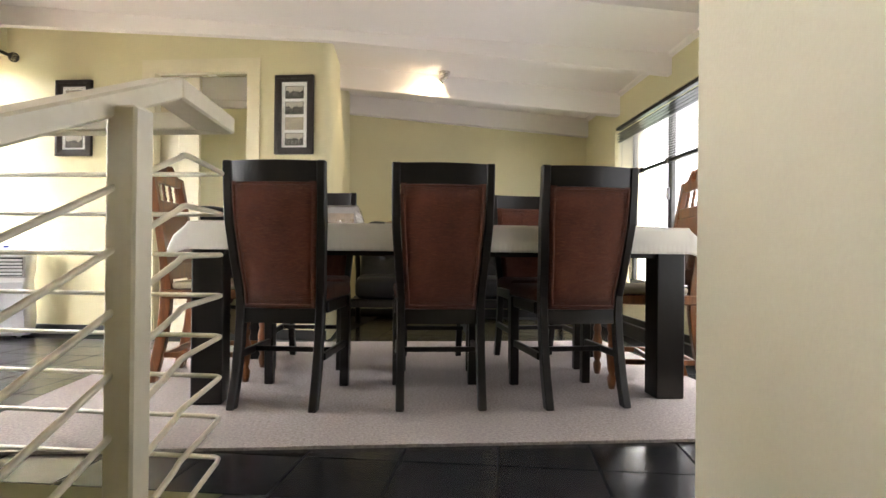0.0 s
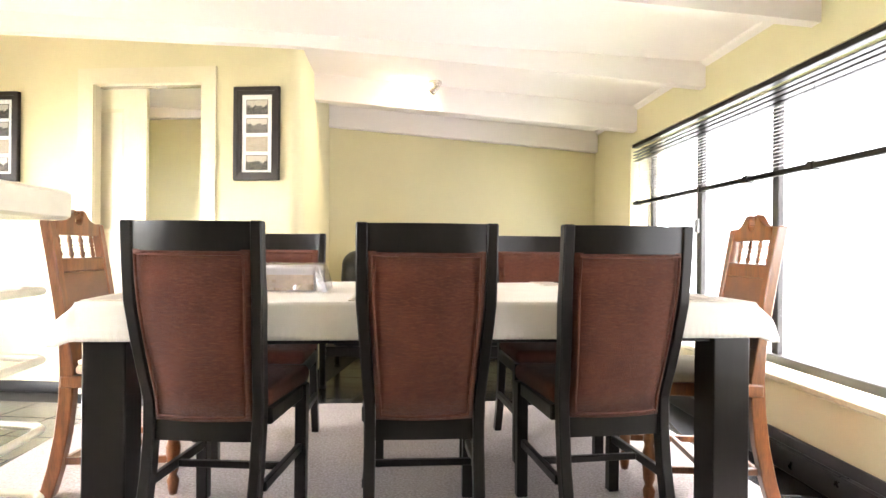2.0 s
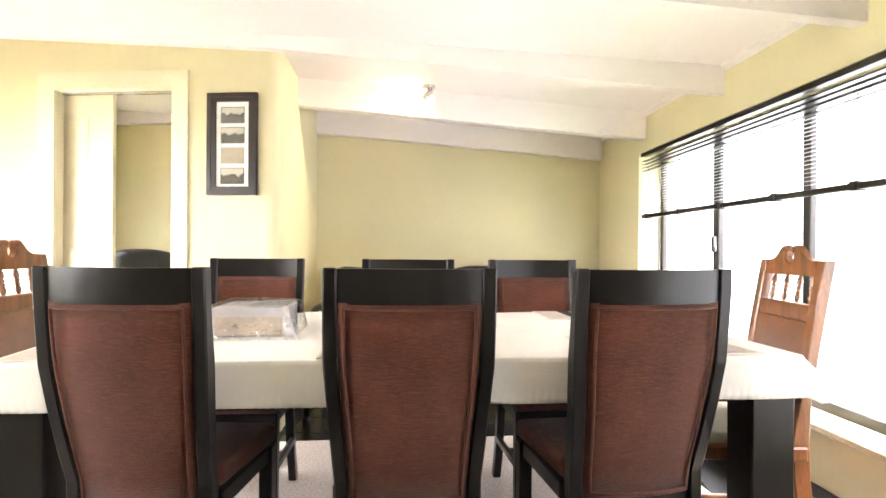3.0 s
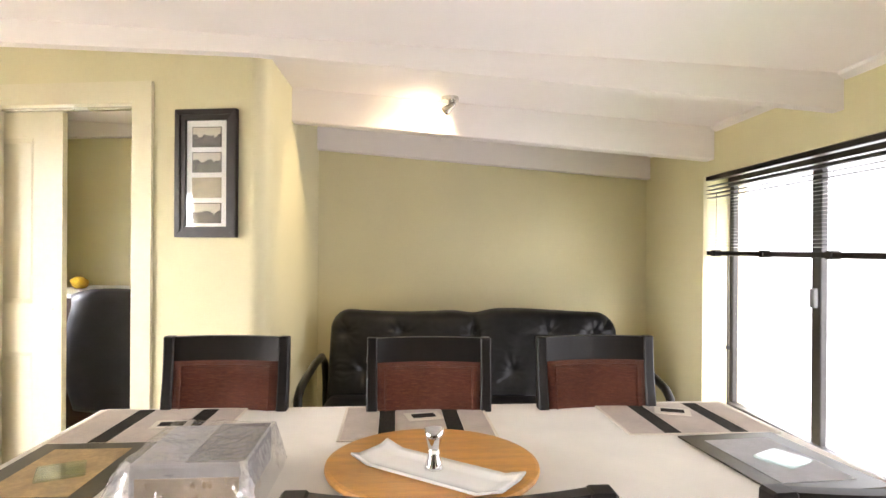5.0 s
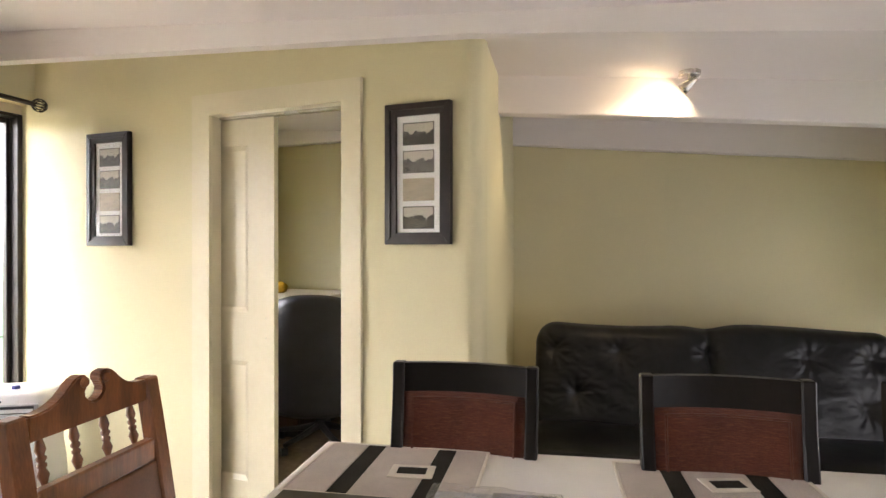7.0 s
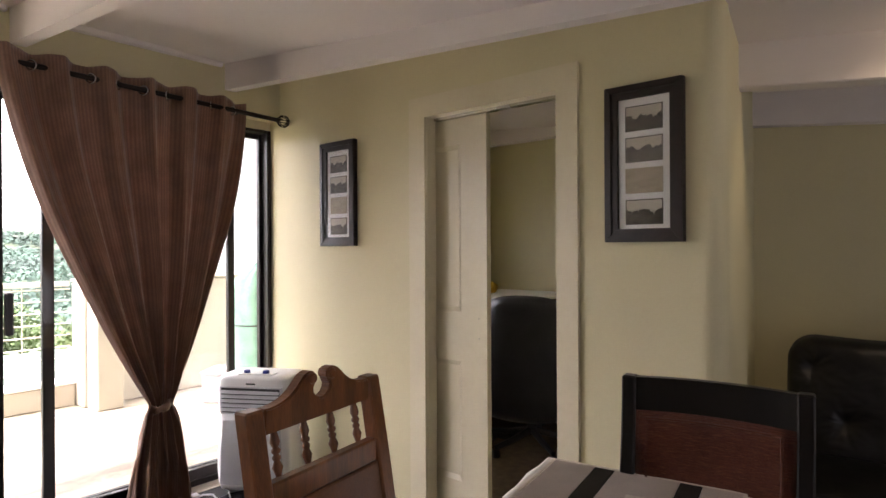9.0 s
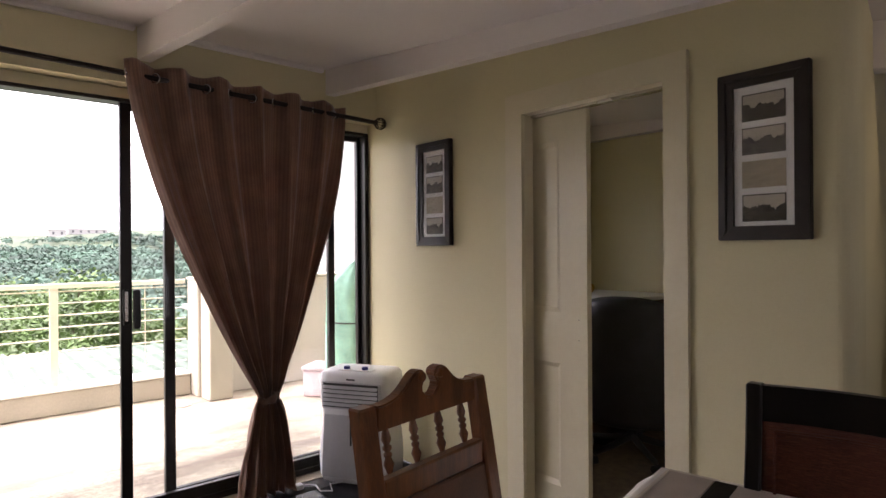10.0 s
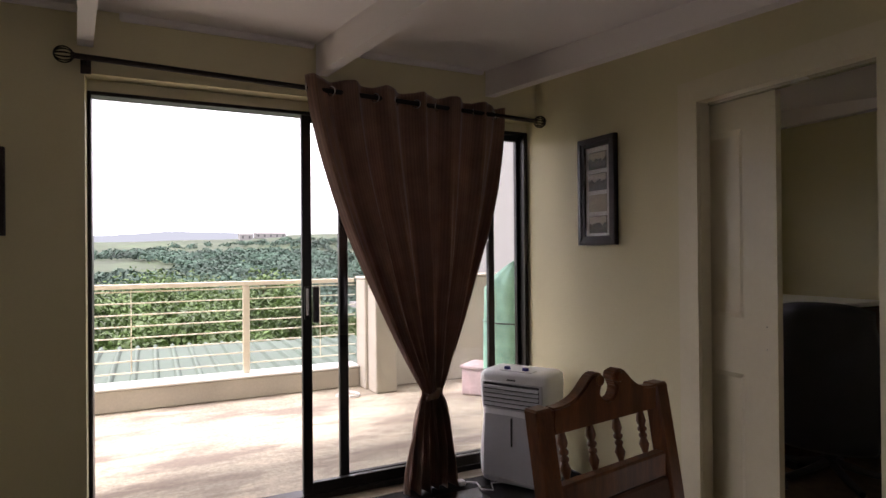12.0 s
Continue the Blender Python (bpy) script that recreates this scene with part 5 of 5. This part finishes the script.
def office_chair():
    c = thing("office_chair", "dark grey high backed office chair in the back room", "chair", pose(-2.36, 5.36, 0.0085, 0, 0, 22))
    bm = bmesh.new()
    nx, nz = 30, 30
    gs = []
    for side in (0, 1):
        g = []
        for i in range(nx + 1):
            col = []
            for j in range(nz + 1):
                a, b = -1 + 2 * i / nx, j / nz
                w = 0.27 * (0.86 + 0.2 * math.sin(math.pi * min(1, b * 1.1)))
                top = 0.97 + 0.045 * (1 - abs(a) ** 2.5)
                z = 0.24 + (top - 0.24) * b
                rim = max(0, (1 - a ** 10) * (1 - (2 * b - 1) ** 12)) ** 0.5
                y = -0.02 - 0.09 * abs(a) ** 2.2 * (-1) + (-0.045 if side == 0 else 0.05) * rim - 0.05 * b
                col.append(bm.verts.new((a * w, y, z)))
            g.append(col)
        gs.append(g)
    for s, g in enumerate(gs):
        for i in range(nx):
            for j in range(nz):
                f = (g[i][j], g[i + 1][j], g[i + 1][j + 1], g[i][j + 1])
                bm.faces.new(f if s == 0 else f[::-1])
    bmesh.ops.remove_doubles(bm, verts=bm.verts[:], dist=0.0005)
    bmesh.ops.recalc_face_normals(bm, faces=bm.faces)
    part("backrest", bm, BLUEGREY, c, smooth=True)
    part("seat", bx(-0.25, 0.25, 0.03, 0.52, 0.39, 0.48, 0.035, seg=3), BLUEGREY, c, smooth=True)
    part("gas_column", lathe([(0.0, 0.10), (0.032, 0.10), (0.032, 0.25), (0.02, 0.25), (0.02, 0.385), (0.0, 0.385)], 14, m=Matrix.Translation((0, 0.25, 0))), DARKP, c)
    for k in range(5):
        a = 2 * math.pi * k / 5 + 0.3
        e = Vector((math.cos(a) * 0.3, 0.25 + math.sin(a) * 0.3, 0.065))
        leg = part("star_leg", tube([(0, 0.25, 0.13), tuple(Vector((0, 0.25, 0.115)).lerp(e, 0.5)), tuple(e)], 0.024, 8, 0.016), DARKP, c)
        part("castor", lathe([(0.0, -0.02), (0.025, -0.02), (0.026, 0), (0.025, 0.02), (0.0, 0.02)], 14, m=Matrix.Translation((e.x, e.y, 0.027)) @ pose(0, 0, 0, 90, 0, 40 * k)), DARKP, leg)
    for k in (-1, 1):
        part("armrest", tube([(k * 0.25, 0.05, 0.43), (k * 0.3, 0.1, 0.55), (k * 0.3, 0.18, 0.63), (k * 0.3, 0.4, 0.63), (k * 0.29, 0.45, 0.55), (k * 0.25, 0.42, 0.43)], 0.018, 8), DARKP, c, smooth=True)


office_chair()
DESKW = mat("dark brown veneer", (0.06, 0.032, 0.018), 0.45, var=0.25, scale=6, stretch=(5, 5, 0.8))
cab = thing("sideboard", "dark brown sideboard with a pale top in the back room", "cabinet", pose(-2.96, 6.03, 0.0085) @ Matrix.Diagonal((1, 1, 1.04, 1)))
part("body", bx(-0.32, 0.32, -0.42, 0.42, 0.05, 0.885, 0.005), DESKW, cab)
part("top", bx(-0.34, 0.34, -0.44, 0.44, 0.886, 0.915, 0.004), MOUNT, cab, "pale laminate top")
part("plinth", bx(-0.3, 0.3, -0.4, 0.4, 0, 0.049), DARKP, cab)
for y in (-0.41, 0.005):
    d = part("door", bx(0.3205, 0.336, y, y + 0.405, 0.07, 0.87, 0.004), DESKW, cab)
    part("handle", tube([(0.345, y + 0.2, 0.7), (0.345, y + 0.2, 0.8)], 0.006, 6), STEEL, d)
YEL = mat("yellow cloth", (0.6, 0.36, 0.02), 0.8, var=0.2, scale=20)
orn = bmesh.new()
bmesh.ops.create_icosphere(orn, subdivisions=3, radius=0.06)
for v in orn.verts:
    v.co *= 1 + 0.22 * noise.noise(v.co * 22)
    v.co.z = max(-0.045, v.co.z * 0.8)
tagged(part("yellow_pouch", orn, YEL, smooth=True, m=pose(-3.10, 6.03, 0.961 + 0.045)), "small yellow cloth pouch lying on the sideboard", "pouch")


# ---- terrace ----
TX0, TX1 = -6.05, LX - 0.2
terr = tagged(part("terrace_floor", bx(-6.3, TX1, -3.5, 9.0, -0.3, -0.012), PAVE), "sandy screeded terrace floor with dark stains", "terrace", kind="structure")
tagged(part("threshold", bx(LX - 0.2, LX, S0, S1, -0.1, -0.001), PAVE), "sandy door threshold", "threshold", kind="structure")
kerb = tagged(part("kerb", bx(-6.3, TX0, -3.5, 4.1, -0.012, 0.175, 0.012), PLASTER), "cream plastered terrace kerb", "kerb", kind="structure")
tagged(part("kerb_cap", bx(-6.31, TX0 + 0.012, -3.5, 4.1, 0.176, 0.195, 0.006), mat("white coping paint", (0.82, 0.81, 0.78), 0.7, var=0.04)), "white painted coping on the kerb", "coping", kind="structure")
par = tagged(part("parapet", bx(-6.15, -5.88, 4.101, 9.0, -0.012, 1.035, 0.012), PLASTER), "cream plastered terrace parapet wall", "wall", kind="structure")
tagged(part("parapet_cap", bx(-6.17, -5.86, 4.095, 9.0, 1.036, 1.06, 0.006), PLASTER), "cream plastered coping", "coping", kind="structure")
tagged(part("parapet_pier", bx(-5.879, -5.66, 4.13, 4.34, -0.012, 0.99, 0.01), PLASTER), "cream plastered pier at the parapet", "pier", kind="structure")
tr = thing("terrace_railing", "cream steel terrace railing with thin rods on the kerb", "railing")
part("top_rail", bx(-6.225, -6.165, -3.5, 4.09, 1.0, 1.04, 0.004), RAILP, tr)
for y in (-2.5, -0.65, 1.2, 3.06):
    part("post", bx(-6.215, -6.175, y - 0.03, y + 0.03, 0.196, 0.999, 0.004), RAILP, tr)
for k in range(8):
    z = 0.285 + 0.0985 * k
    part("rod", tube([(-6.195, -3.5, z), (-6.195, 4.10, z)], 0.006, 6), RAILP, tr)
for y in (-1.55, 0.3, 2.12, 3.75):
    part("stay", tube([(-6.195, y, 0.27), (-6.195, y, 1.0)], 0.004, 6), RAILP, tr)

hose = thing("coiled_wire", "coil of pale wire lying on the terrace floor", "wire")
part("coil", tube([(-5.72 + (0.09 + 0.02 * math.sin(t * 1.7)) * math.cos(t), 3.88 + (0.09 + 0.02 * math.sin(t * 1.7)) * math.sin(t), -0.004 + 0.0025 * t / 3) for t in [0.3 * i for i in range(70)]], 0.004, 5), WHITEP, hose)
crate = thing("storage_crate", "translucent pinkish plastic storage crate on the terrace", "crate", pose(-5.2, 5.05, -0.011, 0, 0, 38))
FROST = mat("frosted pink plastic", (0.50, 0.38, 0.40), 0.4, var=0.25, scale=10)
part("tub", bx(-0.2, 0.2, -0.15, 0.15, 0.0, 0.24, 0.02, seg=2), FROST, crate)
part("lid", bx(-0.212, 0.212, -0.162, 0.162, 0.241, 0.27, 0.008, seg=2), FROST, crate)
GREENC = mat("pale green shade cloth", (0.24, 0.46, 0.36), 0.7, var=0.2, scale=8, bump=0.4, fine=80)
cov = thing("garden_cover", "tall pale green cloth cover with a pointed top on the terrace", "cover", pose(-4.86, 5.14, -0.011, 0, 0, 20))
bm = bmesh.new()
rings = []
for z, r in ((0, 0.29), (0.3, 0.285), (0.7, 0.275), (0.98, 0.265), (1.06, 0.22), (1.17, 0.08), (1.22, 0.012)):
    rings.append([bm.verts.new(((r + 0.012 * math.sin(i * 1.9 + z * 3)) * math.cos(2 * math.pi * i / 36), (r + 0.012 * math.sin(i * 1.9 + z * 3)) * math.sin(2 * math.pi * i / 36), z)) for i in range(36)])
for a, b in zip(rings, rings[1:]):
    for i in range(36):
        bm.faces.new((a[i], a[(i + 1) % 36], b[(i + 1) % 36], b[i]))
bm.faces.new(rings[0][::-1])
bm.faces.new(rings[-1])
part("drape", bm, GREENC, cov, smooth=True)
part("strap", tube([(0.287 * math.cos(t), 0.287 * math.sin(t), 0.7) for t in [2 * math.pi * i / 30 for i in range(31)]], 0.006, 5), DARKP, cov)


# ---- corrugated roof below the terrace ----
def corrugated_roof():
    bm = bmesh.new()
    x0, x1 = -10.6, -6.45
    prof = []
    y = -6.0
    while y < 9.0:
        prof += [(y, 0), (y + 0.12, 0), (y + 0.14, 0.04), (y + 0.16, 0.05), (y + 0.18, 0.04), (y + 0.20, 0)]
        y += 0.24
    lo = [bm.verts.new((x0, yy, -0.13 - 0.018 * (yy - 2) + h)) for yy, h in prof]
    hi = [bm.verts.new((x1, yy, -0.18 - 0.018 * (yy - 2) + h)) for yy, h in prof]
    for i in range(len(prof) - 1):
        bm.faces.new((lo[i], lo[i + 1], hi[i + 1], hi[i]))
    bmesh.ops.recalc_face_normals(bm, faces=bm.faces)
    t = thing("carport_roof", "pale green corrugated metal roof below the terrace", "roof")
    ob = part("sheet", bm, ROOFM, t)
    md = ob.modifiers.new("thick", "SOLIDIFY")
    md.thickness = 0.006
    part("fascia", bx(-10.66, -10.63, -6, 9, -0.55, -0.27), RAILP, t)
    for yy in (-5.5, 0.0, 4.5, 8.5):
        for x in (-10.4, -6.6):
            part("post", bx(x - 0.06, x + 0.06, yy - 0.06, yy + 0.06, -4.05, -0.36), PLASTER, t)


corrugated_roof()


# ---- land ----
PROFILE = ((0, -4), (20, -6), (60, -9), (110, -8), (160, -5.5), (300, -1.5), (430, 6), (520, 10), (700, 9), (1200, 18), (2000, 45), (3000, 75))


def land(x, y):
    d = max(0.0, -x - 8)
    for (a, h0), (b, h1) in zip(PROFILE, PROFILE[1:]):
        if a <= d <= b:
            t = (d - a) / (b - a)
            h = h0 + (h1 - h0) * (3 * t * t - 2 * t ** 3)
            break
    else:
        h = 75.0 if d > 3000 else -4.0
    hill = 9.0 * math.exp(-((d - 480) / 150) ** 2 - ((y - 0.30 * d) / 95) ** 2)
    rough = min(1, d / 150)
    n1 = noise.noise((x * 0.006, y * 0.006, 0)) * 5 + noise.noise((x * 0.02, y * 0.02, 1)) * 1.2
    ridge = noise.noise((x * 0.0012, y * 0.0012, 5)) * 30 * max(0, min(1, (d - 900) / 1500))
    return h + hill + n1 * rough + ridge


def ground():
    bm = bmesh.new()
    n = 90
    ax = [math.copysign((abs(i) / n) ** 2.6 * 3600, i) - 8 for i in range(-n, n + 1)]
    g = [[bm.verts.new((x, y + 8, land(x, y + 8))) for y in ax] for x in ax]
    for i in range(2 * n):
        for j in range(2 * n):
            bm.faces.new((g[i][j], g[i + 1][j], g[i + 1][j + 1], g[i][j + 1]))
    tagged(part("ground", bm, GRASS, smooth=True), "green scrubby hillside reaching to the horizon", "ground", kind="structure")


ground()


# flat glowing strip for the far ridge, its haze put into the colour
def far_hills():
    bm = bmesh.new()
    rows = []
    for i in range(241):
        y = -900 + 12 * i
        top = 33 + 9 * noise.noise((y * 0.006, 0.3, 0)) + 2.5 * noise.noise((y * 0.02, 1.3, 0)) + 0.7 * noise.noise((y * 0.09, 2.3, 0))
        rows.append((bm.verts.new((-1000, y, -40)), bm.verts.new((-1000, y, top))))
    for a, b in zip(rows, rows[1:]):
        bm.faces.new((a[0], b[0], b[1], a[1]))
    tagged(part("backdrop_hills", bm, glow("haze coloured glow", (0.68, 0.74, 0.81), 1.0)), "pale line of distant hills glowing in a haze colour", "hills", kind="structure")


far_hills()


def woods():
    rnd = random.Random(3)
    gen = np.random.default_rng(3)
    spots = []
    for k in range(9000):
        d = 70 + 300 * rnd.random() ** 0.8
        y = 3 + d * rnd.uniform(-0.22, 0.75)
        x = -8 - d
        if noise.noise((x * 0.012, y * 0.012, 9)) < -0.06 and d > 170 or d > 250 and rnd.random() < 0.6:
            continue
        r = rnd.uniform(0.6, 1.9) * (0.75 + d / 420)
        spots.append((x, y, land(x, y) + r * 0.3 + 1.8 * abs(noise.noise((x * 0.09, y * 0.09, 4))), r))
    # each crown is a loose dome of small leaf clumps
    c = np.repeat(np.array(spots), 34, axis=0)
    m = len(c)
    out = gen.normal(size=(m, 3))
    out[:, 2] = np.abs(out[:, 2])
    out /= np.linalg.norm(out, axis=1, keepdims=True)
    at = c[:, :3] + out * c[:, 3:] * gen.uniform(0.75, 1.1, (m, 1)) * np.array([1.0, 1.0, 0.8])
    side = np.cross(out + gen.normal(0, 0.5, (m, 3)), gen.normal(size=(m, 3)))
    side /= np.linalg.norm(side, axis=1, keepdims=True)
    up = np.cross(out, side)
    size = c[:, 3:] * gen.uniform(0.16, 0.36, (m, 1))
    vs = np.stack([at - side * size, at + up * size * 0.8, at + side * size, at - up * size * 0.8], axis=1).reshape(-1, 3).tolist()
    fs = np.arange(m * 4).reshape(-1, 4).tolist()
    me = bpy.data.meshes.new("far_woods")
    me.from_pydata(vs, [], fs)
    me.materials.append(WOODS)
    tagged(new("far_woods", me), "dense green woods on the far slope", "woods", kind="stuff")


woods()


def tree(x, y, top, rad, seed, material, leaves=5200):
    rnd = random.Random(seed)
    z0 = land(x, y)
    t = thing("tree", "broad leafy green tree below the terrace", "tree", pose(x, y, z0 - 0.1), "trees below the terrace")
    H = top - z0
    cz = H - rad * 0.75
    path = [(0.15 * math.sin(k), 0.12 * math.cos(k * 1.7), cz * k / 6) for k in range(7)]
    part("trunk", tube(path, 0.24, 8, 0.10), BARK, t, smooth=True)
    vs, fs = [], []
    clumps = []
    for k in range(52):
        a, e = rnd.uniform(0, 2 * math.pi), math.asin(rnd.uniform(-0.5, 1))
        q = rnd.uniform(0.55, 1.0)
        clumps.append(Vector((rad * 1.15 * q * math.cos(a) * math.cos(e), rad * 1.15 * q * math.sin(a) * math.cos(e), cz + rad * 0.78 * q * math.sin(e))))
    for k in range(7):
        c = clumps[k * 7]
        m = Vector(path[4]).lerp(c, 0.5) + Vector((0, 0, -0.2))
        part("limb", tube([path[4], tuple(m), tuple(c)], 0.09, 6, 0.025), BARK, t)
    for k in range(leaves * 3):
        c = rnd.choice(clumps)
        s = rad * 0.135
        p = c + Vector((rnd.gauss(0, s), rnd.gauss(0, s), rnd.gauss(0, s * 0.6)))
        n = Vector((rnd.gauss(0, 1), rnd.gauss(0, 1), rnd.gauss(1.2, 0.8))).normalized()
        u = n.orthogonal().normalized()
        w = n.cross(u)
        ang = rnd.uniform(0, 6.28)
        u, w = u * math.cos(ang) + w * math.sin(ang), w * math.cos(ang) - u * math.sin(ang)
        L, B = rnd.uniform(0.05, 0.11), rnd.uniform(0.03, 0.055)
        o = len(vs)
        vs += [tuple(p - u * L), tuple(p + w * B), tuple(p + u * L), tuple(p - w * B)]
        fs.append((o, o + 1, o + 2, o + 3))
    me = bpy.data.meshes.new("crown")
    me.from_pydata(vs, [], fs)
    me.materials.append(material)
    cr = new("crown", me)
    cr.parent = t
    cr["kind"] = "stuff"


tree(-17.0, 3.0, -0.35, 2.6, 1, FOLIAGE, 7500)
tree(-22.0, 5.2, 0.25, 3.4, 2, FOLIAGE, 8000)
tree(-20.5, 0.2, 0.35, 3.0, 3, FOLIAGE, 7500)
tree(-15.5, 0.6, -0.9, 2.2, 4, FOLIAGE2, 6500)
tree(-27.0, 2.5, 0.35, 3.6, 5, FOLIAGE, 7000)
tree(-24.0, 9.3, -1.4, 2.6, 6, FOLIAGE2, 5000)
tree(-20.0, 10.8, -1.2, 2.2, 7, FOLIAGE, 5000)
tree(-31.0, 14.5, -1.3, 3.2, 8, FOLIAGE, 4500)

FARW = mat("white far house wall", (0.25, 0.245, 0.235), 0.8, var=0.05)
FARR = mat("grey far roof", (0.3, 0.28, 0.28), 0.8, var=0.1)


def far_house(x, y, w, d, h):
    z = land(x, y)
    t = thing("far_house", "small pale house on the far hillside", "house", pose(x, y, z - 0.5), "houses on the far hill")
    wl_ = part("wall", bx(-d / 2, d / 2, -w / 2, w / 2, 0, h), FARW, t)
    part("roof", hull8([(-d / 2 - 0.5, -w / 2 - 0.5, h), (d / 2 + 0.5, -w / 2 - 0.5, h), (d / 2 + 0.5, w / 2 + 0.5, h), (-d / 2 - 0.5, w / 2 + 0.5, h), (-0.1, -w / 2 - 0.5, h + 1.6), (0.1, -w / 2 - 0.5, h + 1.6), (0.1, w / 2 + 0.5, h + 1.6), (-0.1, w / 2 + 0.5, h + 1.6)]), FARR, t)
    n = max(2, int(w / 4))
    for k in range(n):
        yy = -w / 2 + w * (k + 0.5) / n
        part("window", bx(d / 2 - 0.02, d / 2 + 0.04, yy - 0.6, yy + 0.6, h * 0.35, h * 0.75), DARKP, t)


far_house(-440, 62, 9, 7, 4.5)
far_house(-446, 80, 22, 7, 3.5)
far_house(-640, 22, 24, 8, 3)
far_house(-660, -10, 18, 8, 3)

house = thing("neighbour_house", "white plastered house wall beyond the terrace", "house", pose(0, 0, 0))
part("wall", bx(-15.0, -9.0, 8.3, 18.0, -6.0, 5.2), FARW, house)
part("roof", bx(-15.4, -8.6, 7.95, 18.4, 5.2, 5.4), FARR, house)
shed = thing("white_outbuilding", "low white outbuilding roof edge behind the railing", "building", pose(0, 0, 0))
part("wall", bx(-13.6, -11.2, 6.6, 7.9, -6.0, 0.05), FARW, shed)
part("roof", bx(-13.8, -11.0, 6.4, 8.1, 0.051, 0.16), FARW, shed)

# ---- floor tiles, last ----
def inside(x, y):
    if y < 1.84 and (x < -0.45 or x > 0.53):
        return False
    if y < 1.46 or x < LX + 0.15 or y > 6.1:
        return False
    if y > AY - 0.15 and x < -0.9:
        return False
    p = ROOM.inverted() @ Vector((x, y, 0))
    if p.x > WU - 0.15 or p.y > 5.95:
        return False
    q = TABLE.inverted() @ Vector((x, y, 0))
    return not (-0.5 < q.x < 2.1 and -0.35 < q.y < 1.5)


tile = mesh_of(bx(-0.147, 0.147, -0.147, 0.147, -0.003, 0.0, 0.0015), "tile")
tile.materials.append(SLATE)
for ix in range(-13, 8):
    for iy in range(4, 22):
        x, y = 0.3 * ix + 0.12, 0.3 * iy + 0.42
        if inside(x, y):
            o = new("tile", tile)
            o.parent = floor
            o.matrix_basis = pose(x, y, 0, 0, 0, 90 * ((ix * 7 + iy * 3) % 4))
